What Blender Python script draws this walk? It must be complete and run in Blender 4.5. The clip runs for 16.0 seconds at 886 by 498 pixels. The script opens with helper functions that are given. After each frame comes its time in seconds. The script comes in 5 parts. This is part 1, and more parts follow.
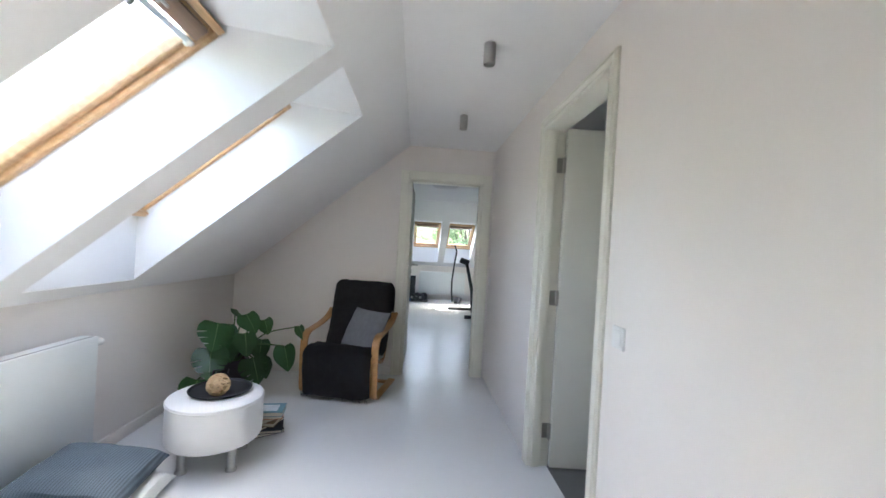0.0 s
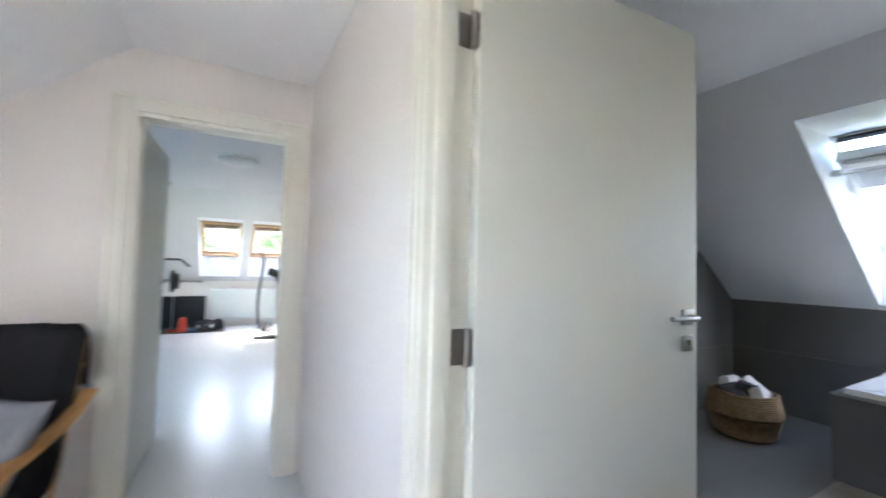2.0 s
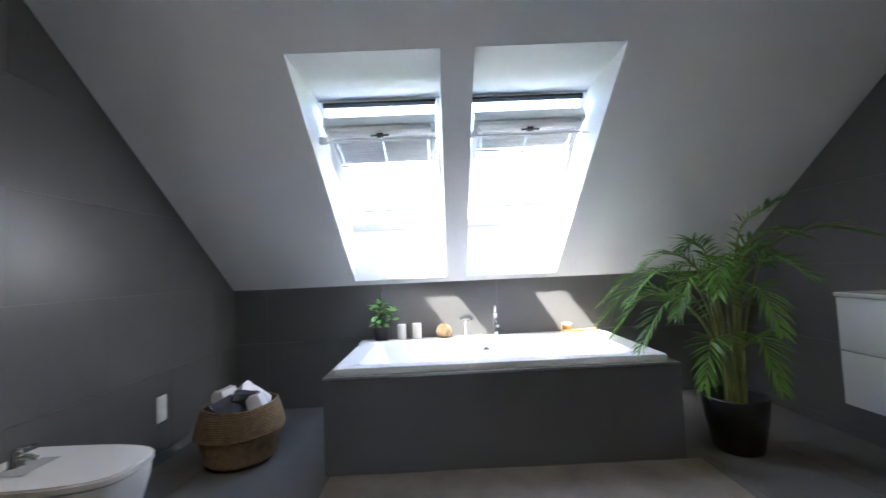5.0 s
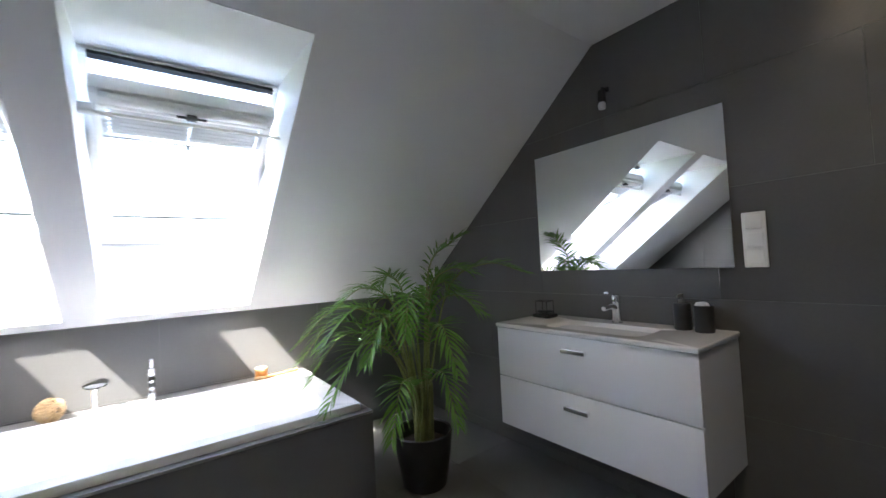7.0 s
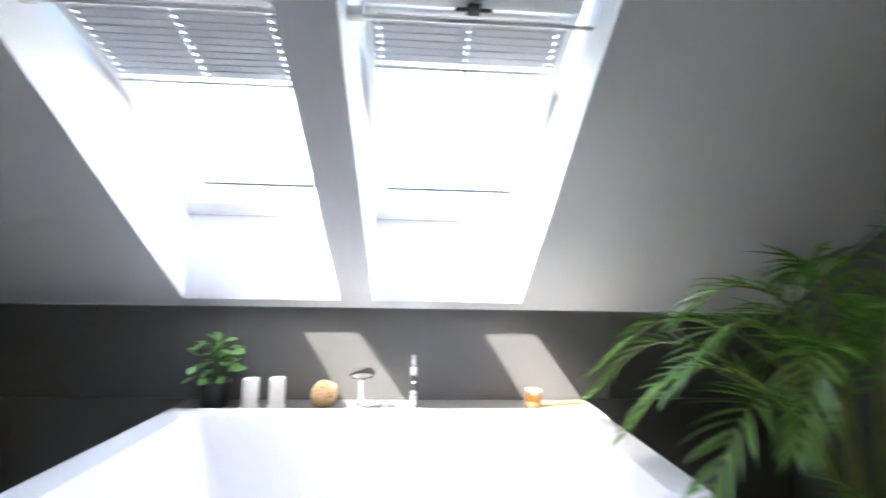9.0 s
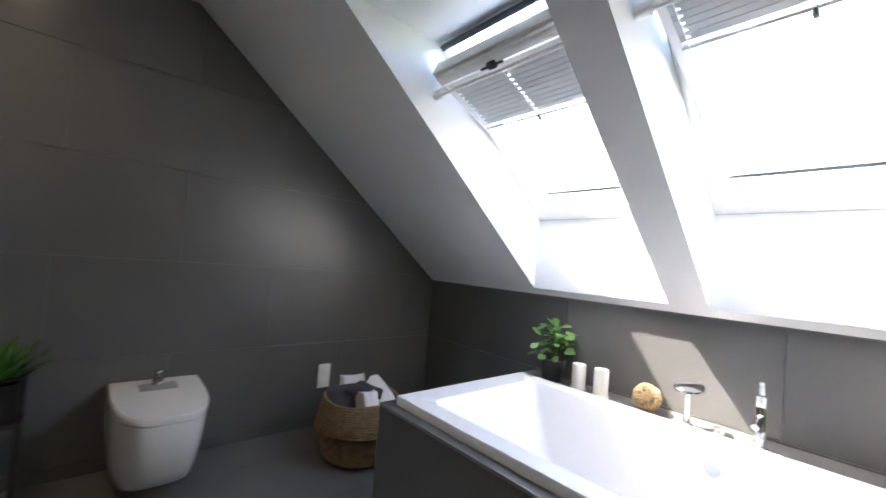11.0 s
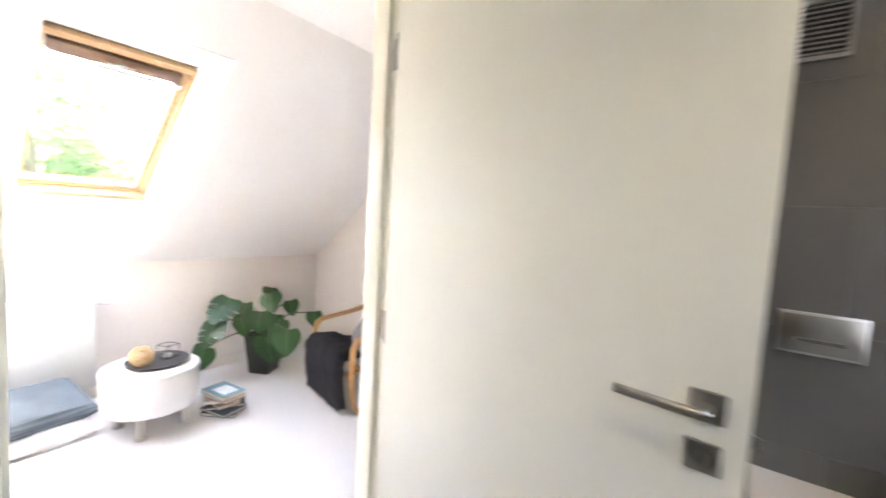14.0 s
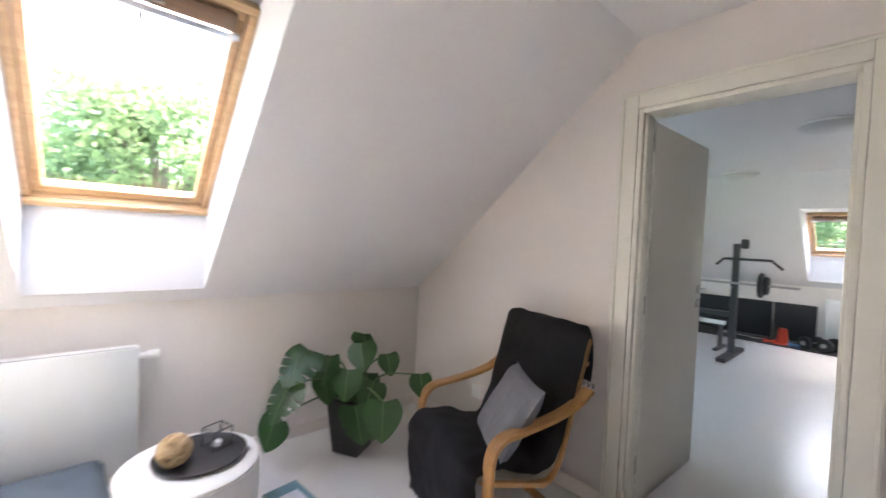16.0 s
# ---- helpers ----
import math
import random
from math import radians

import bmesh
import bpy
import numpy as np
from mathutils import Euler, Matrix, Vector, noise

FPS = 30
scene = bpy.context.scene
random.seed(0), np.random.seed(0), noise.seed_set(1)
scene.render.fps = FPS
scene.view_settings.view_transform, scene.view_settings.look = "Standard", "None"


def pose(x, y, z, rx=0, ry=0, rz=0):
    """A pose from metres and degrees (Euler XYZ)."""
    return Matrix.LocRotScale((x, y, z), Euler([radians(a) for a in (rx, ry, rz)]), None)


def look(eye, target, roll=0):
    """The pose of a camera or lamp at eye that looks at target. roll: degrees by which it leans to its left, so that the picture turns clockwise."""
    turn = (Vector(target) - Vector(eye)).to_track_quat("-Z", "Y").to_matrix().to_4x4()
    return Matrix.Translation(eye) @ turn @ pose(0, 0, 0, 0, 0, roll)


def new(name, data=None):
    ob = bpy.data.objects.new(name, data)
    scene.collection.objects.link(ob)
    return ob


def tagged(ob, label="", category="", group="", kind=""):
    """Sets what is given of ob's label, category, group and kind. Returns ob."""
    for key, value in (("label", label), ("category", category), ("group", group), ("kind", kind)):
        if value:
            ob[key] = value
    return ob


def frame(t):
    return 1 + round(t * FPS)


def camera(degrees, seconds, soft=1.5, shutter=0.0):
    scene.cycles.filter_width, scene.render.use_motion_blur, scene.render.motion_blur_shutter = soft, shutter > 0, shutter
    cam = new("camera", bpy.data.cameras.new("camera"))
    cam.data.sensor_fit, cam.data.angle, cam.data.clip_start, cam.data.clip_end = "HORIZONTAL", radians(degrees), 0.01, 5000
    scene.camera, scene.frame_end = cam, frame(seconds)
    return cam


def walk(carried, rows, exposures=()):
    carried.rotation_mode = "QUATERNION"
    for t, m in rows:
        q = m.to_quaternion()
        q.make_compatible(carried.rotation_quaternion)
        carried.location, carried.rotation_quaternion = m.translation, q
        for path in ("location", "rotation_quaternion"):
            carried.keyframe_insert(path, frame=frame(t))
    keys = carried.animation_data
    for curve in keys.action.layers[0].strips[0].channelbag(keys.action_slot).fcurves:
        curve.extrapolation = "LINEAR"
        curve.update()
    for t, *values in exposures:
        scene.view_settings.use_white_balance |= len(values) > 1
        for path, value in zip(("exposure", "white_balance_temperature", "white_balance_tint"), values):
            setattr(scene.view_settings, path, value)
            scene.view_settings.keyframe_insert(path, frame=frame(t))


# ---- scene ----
cam = camera(96.7, 16.0, 1.5, 0.5)
PATH = [
    (0, (-0.054, 0.277, 1.291), (0.082, 2.273, 1.29), 3.3),
    (0.5, (-0.051, 0.639, 1.193), (0.062, 2.636, 1.198), 3.2),
    (1, (-0.019, 1.072, 1.167), (0.212, 3.059, 1.199), 3.0),
    (1.5, (0.087, 1.477, 1.201), (0.624, 3.403, 1.258), 2.4),
    (2, (0.278, 1.783, 1.23), (1.239, 3.534, 1.318), 1.5),
    (2.5, (0.461, 1.976, 1.267), (1.817, 3.442, 1.369), 0.7),
    (3, (0.685, 2.131, 1.306), (2.36, 3.219, 1.409), -0.8),
    (5.5, (1.442, 2.085, 1.065), (3.417, 1.793, 1.17), -2.6),
    (6, (1.488, 1.956, 1.118), (3.384, 1.329, 1.218), -2.8),
    (6.5, (1.584, 1.82, 1.197), (3.326, 0.841, 1.277), -3.0),
    (7, (1.735, 1.689, 1.236), (3.334, 0.49, 1.307), -2.9),
    (7.5, (1.965, 1.601, 1.241), (3.528, 0.356, 1.312), -2.6),
    (8, (2.206, 1.553, 1.185), (3.92, 0.529, 1.294), -1.5),
    (8.5, (2.459, 1.61, 1.15), (4.338, 0.938, 1.29), 0.0),
    (9, (2.635, 1.662, 1.112), (4.624, 1.553, 1.29), 1.0),
    (9.5, (2.695, 1.725, 1.128), (4.635, 2.182, 1.291), 2.8),
    (12, (2.438, 1.189, 1.118), (3.118, 3.07, 1.154), 5.0),
    (12.5, (2.287, 1.283, 1.162), (2.562, 3.265, 1.168), 5.2),
    (13, (2.073, 1.457, 1.227), (1.922, 3.451, 1.193), 5.1),
    (13.5, (1.842, 1.617, 1.304), (1.171, 3.498, 1.222), 4.7),
    (14, (1.63, 1.767, 1.367), (0.452, 3.376, 1.215), 3.3),
    (14.5, (1.41, 1.975, 1.365), (-0.095, 3.286, 1.236), 3.2),
    (15, (1.191, 2.112, 1.379), (-0.419, 3.293, 1.252), 3.4),
    (15.5, (0.936, 2.196, 1.327), (-0.711, 3.329, 1.241), 2.7),
    (16, (0.669, 2.331, 1.319), (-0.835, 3.648, 1.266), 2.6),
]
SKY, SUN, TILT_S = 0.15, 2.0, 17
EXPOSURES = [(0, 3.78, 6050, 5), (1, 3.97, 6150, 6), (2, 4.7, 6050, 7), (3, 4.68, 6050, 7), (5.5, 4.65, 6100, 7), (7, 4.75, 6250, 9), (7.5, 4.95, 6300, 9), (8, 5.15, 6350, 9), (8.5, 5.0, 6350, 9), (9, 4.5, 6350, 9), (9.5, 4.25, 6350, 9),
             (12, 4.9, 6900, 10), (12.5, 5.4, 6950, 10), (13, 5.85, 6900, 11), (13.5, 5.85, 6900, 12), (14, 5.5, 6850, 12), (14.5, 5.05, 6800, 12), (15, 4.65, 6800, 12), (15.5, 4.36, 6850, 12), (16, 4.4, 6750, 13)]
walk(cam, [(t, look(eye, target, roll)) for t, eye, target, roll in PATH], EXPOSURES)

# ---- daylight ----
world = bpy.data.worlds.new("sky")
scene.world = world
world.use_nodes = True
wn = world.node_tree
sky = wn.nodes.new("ShaderNodeTexSky")
sky.sky_type, sky.sun_disc = "NISHITA", False
sky.sun_elevation, sky.sun_rotation = 1.005, -0.474
sky.air_density, sky.dust_density = 1.0, 4.0
wn.nodes["Background"].inputs[1].default_value = SKY
wn.links.new(sky.outputs[0], wn.nodes["Background"].inputs[0])
sun = new("sun", bpy.data.lights.new("sun", "SUN"))
sun.data.energy, sun.data.angle, sun.data.color = SUN, 0.009, (1.0, 0.95, 0.88)
sun.matrix_world = look((-2.9, 5.65, 10), (0, 0, 0))


# ---- materials ----
def material(name, colour, rough=0.6, metal=0.0, spread=0.06, scale=8.0, bump=0.0, bump_scale=120.0, coat=0.0, per_object=0.0, rough_spread=0.06, stretch=(1, 1, 1)):
    """A surface with broad and fine variation of colour, roughness and relief."""
    m = bpy.data.materials.new(name)
    m.use_nodes = True
    n, l = m.node_tree.nodes, m.node_tree.links
    b = n["Principled BSDF"]
    b.inputs["Roughness"].default_value, b.inputs["Metallic"].default_value = rough, metal
    b.inputs["Coat Weight"].default_value = coat
    tc, mp = n.new("ShaderNodeTexCoord"), n.new("ShaderNodeMapping")
    mp.inputs["Scale"].default_value = stretch
    l.new(tc.outputs["Object"], mp.inputs["Vector"])
    big, fine = n.new("ShaderNodeTexNoise"), n.new("ShaderNodeTexNoise")
    big.inputs["Scale"].default_value, big.inputs["Detail"].default_value = scale, 4
    fine.inputs["Scale"].default_value, fine.inputs["Detail"].default_value = bump_scale, 3
    l.new(mp.outputs[0], big.inputs["Vector"])
    l.new(mp.outputs[0], fine.inputs["Vector"])
    add = n.new("ShaderNodeMath")
    add.operation = "MULTIPLY_ADD"
    add.inputs[1].default_value = 0.35
    l.new(fine.outputs[0], add.inputs[0])
    l.new(big.outputs[0], add.inputs[2])
    level = add.outputs[0]
    if per_object:
        oi, add2 = n.new("ShaderNodeObjectInfo"), n.new("ShaderNodeMath")
        add2.operation = "MULTIPLY_ADD"
        add2.inputs[1].default_value = per_object
        l.new(oi.outputs["Random"], add2.inputs[0])
        l.new(level, add2.inputs[2])
        level = add2.outputs[0]
    ramp = n.new("ShaderNodeMapRange")
    ramp.inputs["From Min"].default_value, ramp.inputs["From Max"].default_value = 0.35, 1.0
    l.new(level, ramp.inputs["Value"])
    mix = n.new("ShaderNodeMix")
    mix.data_type = "RGBA"
    mix.inputs[6].default_value = (*[max(0, c * (1 - spread)) for c in colour], 1)
    mix.inputs[7].default_value = (*[min(1, c * (1 + spread)) for c in colour], 1)
    l.new(ramp.outputs[0], mix.inputs[0])
    l.new(mix.outputs[2], b.inputs["Base Color"])
    rr = n.new("ShaderNodeMapRange")
    rr.inputs["To Min"].default_value, rr.inputs["To Max"].default_value = max(0.02, rough - rough_spread), min(1, rough + rough_spread)
    l.new(big.outputs[0], rr.inputs["Value"])
    l.new(rr.outputs[0], b.inputs["Roughness"])
    if bump:
        bp = n.new("ShaderNodeBump")
        bp.inputs["Strength"].default_value, bp.inputs["Distance"].default_value = bump, 0.002
        l.new(fine.outputs[0], bp.inputs["Height"])
        l.new(bp.outputs[0], b.inputs["Normal"])
    return m


def wood(name, light, dark, grain=(3, 40, 40), rough=0.4):
    m = material(name, light, rough, spread=0.05)
    n, l = m.node_tree.nodes, m.node_tree.links
    tc, mp, nz = n.new("ShaderNodeTexCoord"), n.new("ShaderNodeMapping"), n.new("ShaderNodeTexNoise")
    mp.inputs["Scale"].default_value = grain
    nz.inputs["Scale"].default_value, nz.inputs["Detail"].default_value, nz.inputs["Distortion"].default_value = 1.0, 5, 0.6
    mix = n.new("ShaderNodeMix")
    mix.data_type = "RGBA"
    mix.inputs[6].default_value, mix.inputs[7].default_value = (*dark, 1), (*light, 1)
    rp = n.new("ShaderNodeMapRange")
    rp.inputs["From Min"].default_value, rp.inputs["From Max"].default_value = 0.35, 0.65
    l.new(tc.outputs["Object"], mp.inputs["Vector"])
    l.new(mp.outputs[0], nz.inputs["Vector"])
    l.new(nz.outputs[0], rp.inputs["Value"])
    l.new(rp.outputs[0], mix.inputs[0])
    l.new(mix.outputs[2], n["Principled BSDF"].inputs["Base Color"])
    return m


def pane_glass(name, tint=(1, 1, 1), gloss=0.025):
    m = bpy.data.materials.new(name)
    m.use_nodes = True
    n, l = m.node_tree.nodes, m.node_tree.links
    n.remove(n["Principled BSDF"])
    tr, gl, mx = n.new("ShaderNodeBsdfTransparent"), n.new("ShaderNodeBsdfGlossy"), n.new("ShaderNodeMixShader")
    tr.inputs[0].default_value = (*tint, 1)
    gl.inputs["Roughness"].default_value = 0.02
    mx.inputs[0].default_value = gloss
    l.new(tr.outputs[0], mx.inputs[1])
    l.new(gl.outputs[0], mx.inputs[2])
    l.new(mx.outputs[0], n["Material Output"].inputs[0])
    return m


WALL = material("wall_paint", (0.78, 0.733, 0.685), 0.75, spread=0.02, scale=1.5, bump=0.12, bump_scale=260)
WHITE = material("white_paint", (0.83, 0.82, 0.81), 0.75, spread=0.02, scale=1.5, bump=0.1, bump_scale=260)
BATHPAINT = material("bath_slope_paint", (0.84, 0.845, 0.855), 0.7, spread=0.03, scale=1.5, bump=0.1, bump_scale=260)
# White gym paint greyed: the room's dimness is put into the colour.
DIM_GYMPAINT = material("dim_gym_paint", (0.60, 0.60, 0.61), 0.7, spread=0.03, scale=1.5, bump=0.1, bump_scale=260)
REVEAL = material("reveal_paint", (0.73, 0.74, 0.76), 0.7, spread=0.02, scale=3)
FLOORMAT = material("painted_floor", (0.76, 0.75, 0.735), 0.27, spread=0.004, scale=1.2, rough_spread=0.0)
TILE = material("grey_tile", (0.108, 0.107, 0.104), 0.33, spread=0.14, scale=2.2, bump=0.06, bump_scale=90, per_object=0.25, rough_spread=0.04)
FLOORTILE = material("grey_floor_tile", (0.14, 0.138, 0.134), 0.42, spread=0.14, scale=3.0, bump=0.08, bump_scale=90, per_object=0.2, rough_spread=0.08)
GROUT = material("grout", (0.17, 0.168, 0.162), 0.9)
DOORPAINT = material("door_lacquer", (0.69, 0.68, 0.605), 0.52, spread=0.015, scale=1.5, bump=0.05, bump_scale=200)
FRAMEPAINT = material("door_frame_lacquer", (0.80, 0.78, 0.68), 0.36, spread=0.02, scale=2)
STEEL = material("brushed_steel", (0.40, 0.385, 0.36), 0.32, 1.0, spread=0.08, bump_scale=300)
CHROME = material("chrome", (0.85, 0.85, 0.86), 0.08, 1.0, spread=0.01, rough_spread=0.03)
ALU = material("satin_aluminium", (0.62, 0.63, 0.64), 0.4, 1.0)
PINE = wood("pine", (0.56, 0.37, 0.20), (0.45, 0.28, 0.14), (40, 2.5, 40))
DARKWOOD = wood("brown_vent_wood", (0.20, 0.12, 0.07), (0.14, 0.08, 0.045), (40, 2.5, 40))
BEECH = wood("beech", (0.50, 0.27, 0.10), (0.40, 0.20, 0.07), (30, 6, 30), 0.35)
WPLASTIC = material("white_plastic", (0.78, 0.77, 0.74), 0.35, spread=0.02)
VENTG = material("grey_vent_plastic", (0.30, 0.30, 0.30), 0.5)
WFRAME = material("white_window_lacquer", (0.78, 0.78, 0.77), 0.4, spread=0.03)
RADI = material("radiator_enamel", (0.70, 0.71, 0.68), 0.35, spread=0.015)
CERAMIC = material("ceramic", (0.80, 0.79, 0.77), 0.12, spread=0.015, rough_spread=0.04)
ACRYLIC = material("tub_acrylic", (0.74, 0.75, 0.765), 0.15, spread=0.01, rough_spread=0.04)
VANITYW = material("gloss_white", (0.80, 0.80, 0.81), 0.12, spread=0.015, rough_spread=0.04)
BLACKM = material("matt_black", (0.018, 0.018, 0.019), 0.5, spread=0.2)
BLACKPOT = material("black_pot", (0.022, 0.022, 0.023), 0.42, spread=0.2)
RUBBER = material("rubber", (0.02, 0.02, 0.021), 0.75, spread=0.25, bump=0.2)
CHARCOAL = material("charcoal_throw", (0.036, 0.034, 0.039), 0.95, spread=0.25, scale=20, bump=0.7, bump_scale=420)
CREAM = material("cream_cushion", (0.62, 0.58, 0.52), 0.9, spread=0.06, bump=0.4, bump_scale=350)
GREYLINEN = material("grey_linen", (0.20, 0.20, 0.21), 0.95, spread=0.12, scale=25, bump=0.6, bump_scale=420)
WFABRIC = material("white_canvas", (0.70, 0.69, 0.66), 0.92, spread=0.04, scale=12, bump=0.4, bump_scale=380)
LEATHER = material("white_leatherette", (0.74, 0.73, 0.72), 0.5, spread=0.03, scale=6, bump=0.25, bump_scale=180)
TOWELW = material("white_towel", (0.72, 0.71, 0.72), 0.97, spread=0.06, bump=0.8, bump_scale=400)
TOWELD = material("dark_towel", (0.05, 0.052, 0.06), 0.97, spread=0.2, bump=0.8, bump_scale=400)
RUGMAT = material("beige_rug", (0.42, 0.385, 0.34), 0.97, spread=0.25, scale=5, bump=1.0, bump_scale=160)
LEAF = material("monstera_leaf", (0.024, 0.070, 0.021), 0.34, spread=0.35, scale=9, bump=0.15, bump_scale=40, per_object=0.3)
RIB = material("leaf_rib", (0.11, 0.20, 0.07), 0.45)
STEM = material("green_stem", (0.07, 0.13, 0.04), 0.5, spread=0.2)
PALM = material("palm_leaf", (0.095, 0.205, 0.030), 0.36, spread=0.4, scale=5, per_object=0.5)
PALMSTEM = material("palm_stem", (0.20, 0.22, 0.07), 0.5, spread=0.3, scale=10)
SUCC = material("fresh_leaf", (0.09, 0.20, 0.05), 0.45, spread=0.35, scale=14, per_object=0.3)
AGAVE = material("dark_green_leaf", (0.06, 0.15, 0.03), 0.5, spread=0.35, scale=14)
SOIL = material("soil", (0.035, 0.024, 0.017), 0.95, spread=0.4, bump=1.0, bump_scale=60)
RATTAN = wood("rattan", (0.56, 0.41, 0.23), (0.42, 0.28, 0.14), (20, 20, 20), 0.6)
SEAGRASS = material("seagrass", (0.20, 0.13, 0.066), 0.85, spread=0.35, scale=30, bump=0.8, bump_scale=120)
WAX = material("candle_wax", (0.78, 0.76, 0.71), 0.45, spread=0.03)
ORANGE = material("orange_wax", (0.55, 0.22, 0.05), 0.4, spread=0.15)
RED = material("orange_red_plastic", (0.60, 0.055, 0.02), 0.45)
BLUE = material("blue_plastic", (0.06, 0.16, 0.33), 0.45)
TEAL = material("teal_shell", (0.03, 0.075, 0.085), 0.4)
SLATMAT = material("blind_slat", (0.42, 0.44, 0.46), 0.5, spread=0.04)
LAMPGLASS = material("opal_glass", (0.52, 0.52, 0.52), 0.3, spread=0.02)
GLASS = pane_glass("window_glass")
SHOWERGLASS = pane_glass("shower_glass", (0.93, 0.96, 0.97), 0.06)
MIRROR = material("mirror_silver", (0.92, 0.93, 0.93), 0.015, 1.0, spread=0.0, rough_spread=0.0)
DARKGREY = material("anthracite", (0.03, 0.032, 0.035), 0.45, spread=0.15)
# Paler than real foliage: glare and haze are put into the leaf colour.
HAZED_TREELEAF = material("hazed_tree_foliage", (0.18, 0.255, 0.135), 0.6, spread=0.4, scale=0.8)
BARK = material("bark", (0.17, 0.14, 0.11), 0.9, spread=0.3, bump=1, bump_scale=20)
GRASS = material("lawn", (0.06, 0.11, 0.03), 0.9, spread=0.3, scale=0.4)
ROOFTILE = material("roof_covering", (0.06, 0.055, 0.055), 0.8, spread=0.2)


def cushion_stripes():
    m = material("striped_blue_grey", (0.13, 0.165, 0.195), 0.9, spread=0.1, scale=12, bump=0.5, bump_scale=350)
    n, l = m.node_tree.nodes, m.node_tree.links
    tc, wv, mx = n.new("ShaderNodeTexCoord"), n.new("ShaderNodeTexWave"), n.new("ShaderNodeMix")
    wv.bands_direction = "X"
    wv.inputs["Scale"].default_value, wv.inputs["Distortion"].default_value = 26, 0.3
    mx.data_type, mx.blend_type = "RGBA", "MULTIPLY"
    old = n["Principled BSDF"].inputs["Base Color"].links[0].from_socket
    rp = n.new("ShaderNodeMapRange")
    rp.inputs["To Min"].default_value = 0.55
    l.new(tc.outputs["Object"], wv.inputs["Vector"])
    l.new(wv.outputs["Fac"], rp.inputs["Value"])
    mx.inputs[0].default_value = 1
    l.new(old, mx.inputs[6])
    l.new(rp.outputs[0], mx.inputs[7])
    l.new(mx.outputs[2], n["Principled BSDF"].inputs["Base Color"])
    return m


STRIPE = cushion_stripes()


def let_through(m, colour, share):
    """Thin leaves that pass part of the light."""
    n, l = m.node_tree.nodes, m.node_tree.links
    tr, mx = n.new("ShaderNodeBsdfTranslucent"), n.new("ShaderNodeMixShader")
    tr.inputs[0].default_value, mx.inputs[0].default_value = (*colour, 1), share
    l.new(n["Principled BSDF"].outputs[0], mx.inputs[1])
    l.new(tr.outputs[0], mx.inputs[2])
    l.new(mx.outputs[0], n["Material Output"].inputs[0])


# The trees' bright share also lifts dark gaps, as haze would.
let_through(HAZED_TREELEAF, (0.26, 0.38, 0.19), 0.5)
let_through(PALM, (0.14, 0.27, 0.04), 0.22)
let_through(SUCC, (0.16, 0.30, 0.06), 0.3)
let_through(LEAF, (0.05, 0.14, 0.02), 0.2)


def lamp_glow(name, colour, power):
    m = bpy.data.materials.new(name)
    m.use_nodes = True
    b = m.node_tree.nodes["Principled BSDF"]
    b.inputs["Emission Color"].default_value, b.inputs["Emission Strength"].default_value = (*colour, 1), power
    return m


SPOTGLOW = lamp_glow("spot_glow", (1.0, 0.80, 0.56), 7)


# ---- mesh helpers ----
def part(name, bm, mat, parent=None, label="", smooth=False):
    me = bpy.data.meshes.new(name)
    bmesh.ops.recalc_face_normals(bm, faces=bm.faces)
    if smooth:
        for f in bm.faces:
            f.smooth = True
    bm.to_mesh(me)
    bm.free()
    if smooth:
        me.set_sharp_from_angle(angle=radians(40))
    me.materials.append(mat)
    ob = new(name, me)
    ob.parent = parent
    if label:
        ob["label"] = label
    return ob


def thing(name, label, category, m=None, group="", kind=""):
    ob = tagged(new(name), label, category, group, kind)
    ob.matrix_world = m or Matrix()
    return ob


def box(x0, y0, z0, x1, y1, z1, bevel=0.0, bm=None, segments=2):
    """A box from corner to corner, its edges rounded by bevel; with bm it is added to that mesh."""
    b = bmesh.new()
    bmesh.ops.create_cube(b, size=1)
    for v in b.verts:
        v.co = Vector((x0 + (v.co.x + 0.5) * (x1 - x0), y0 + (v.co.y + 0.5) * (y1 - y0), z0 + (v.co.z + 0.5) * (z1 - z0)))
    if bevel:
        bmesh.ops.bevel(b, geom=b.edges[:], offset=bevel, segments=segments, affect="EDGES", profile=0.5)
    return join(bm, b)


def join(bm, b):
    if bm is None:
        return b
    me = bpy.data.meshes.new("join")
    b.to_mesh(me)
    bm.from_mesh(me)
    b.free()
    bpy.data.meshes.remove(me)
    return bm


def moved(b, m):
    bmesh.ops.transform(b, matrix=m, verts=b.verts)
    return b


def prism(outline, axis, a, b_, bm=None):
    """An outline in the plane across an axis, drawn out from a to b_ along it."""
    b = bmesh.new()
    put = {"y": lambda p, c: (p[0], c, p[1]), "x": lambda p, c: (c, p[0], p[1]), "z": lambda p, c: (p[0], p[1], c)}[axis]
    lo = [b.verts.new(put(p, a)) for p in outline]
    hi = [b.verts.new(put(p, b_)) for p in outline]
    b.faces.new(lo)
    b.faces.new(hi[::-1])
    for i in range(len(lo)):
        j = (i + 1) % len(lo)
        b.faces.new((lo[i], hi[i], hi[j], lo[j]))
    bmesh.ops.recalc_face_normals(b, faces=b.faces)
    return join(bm, b)


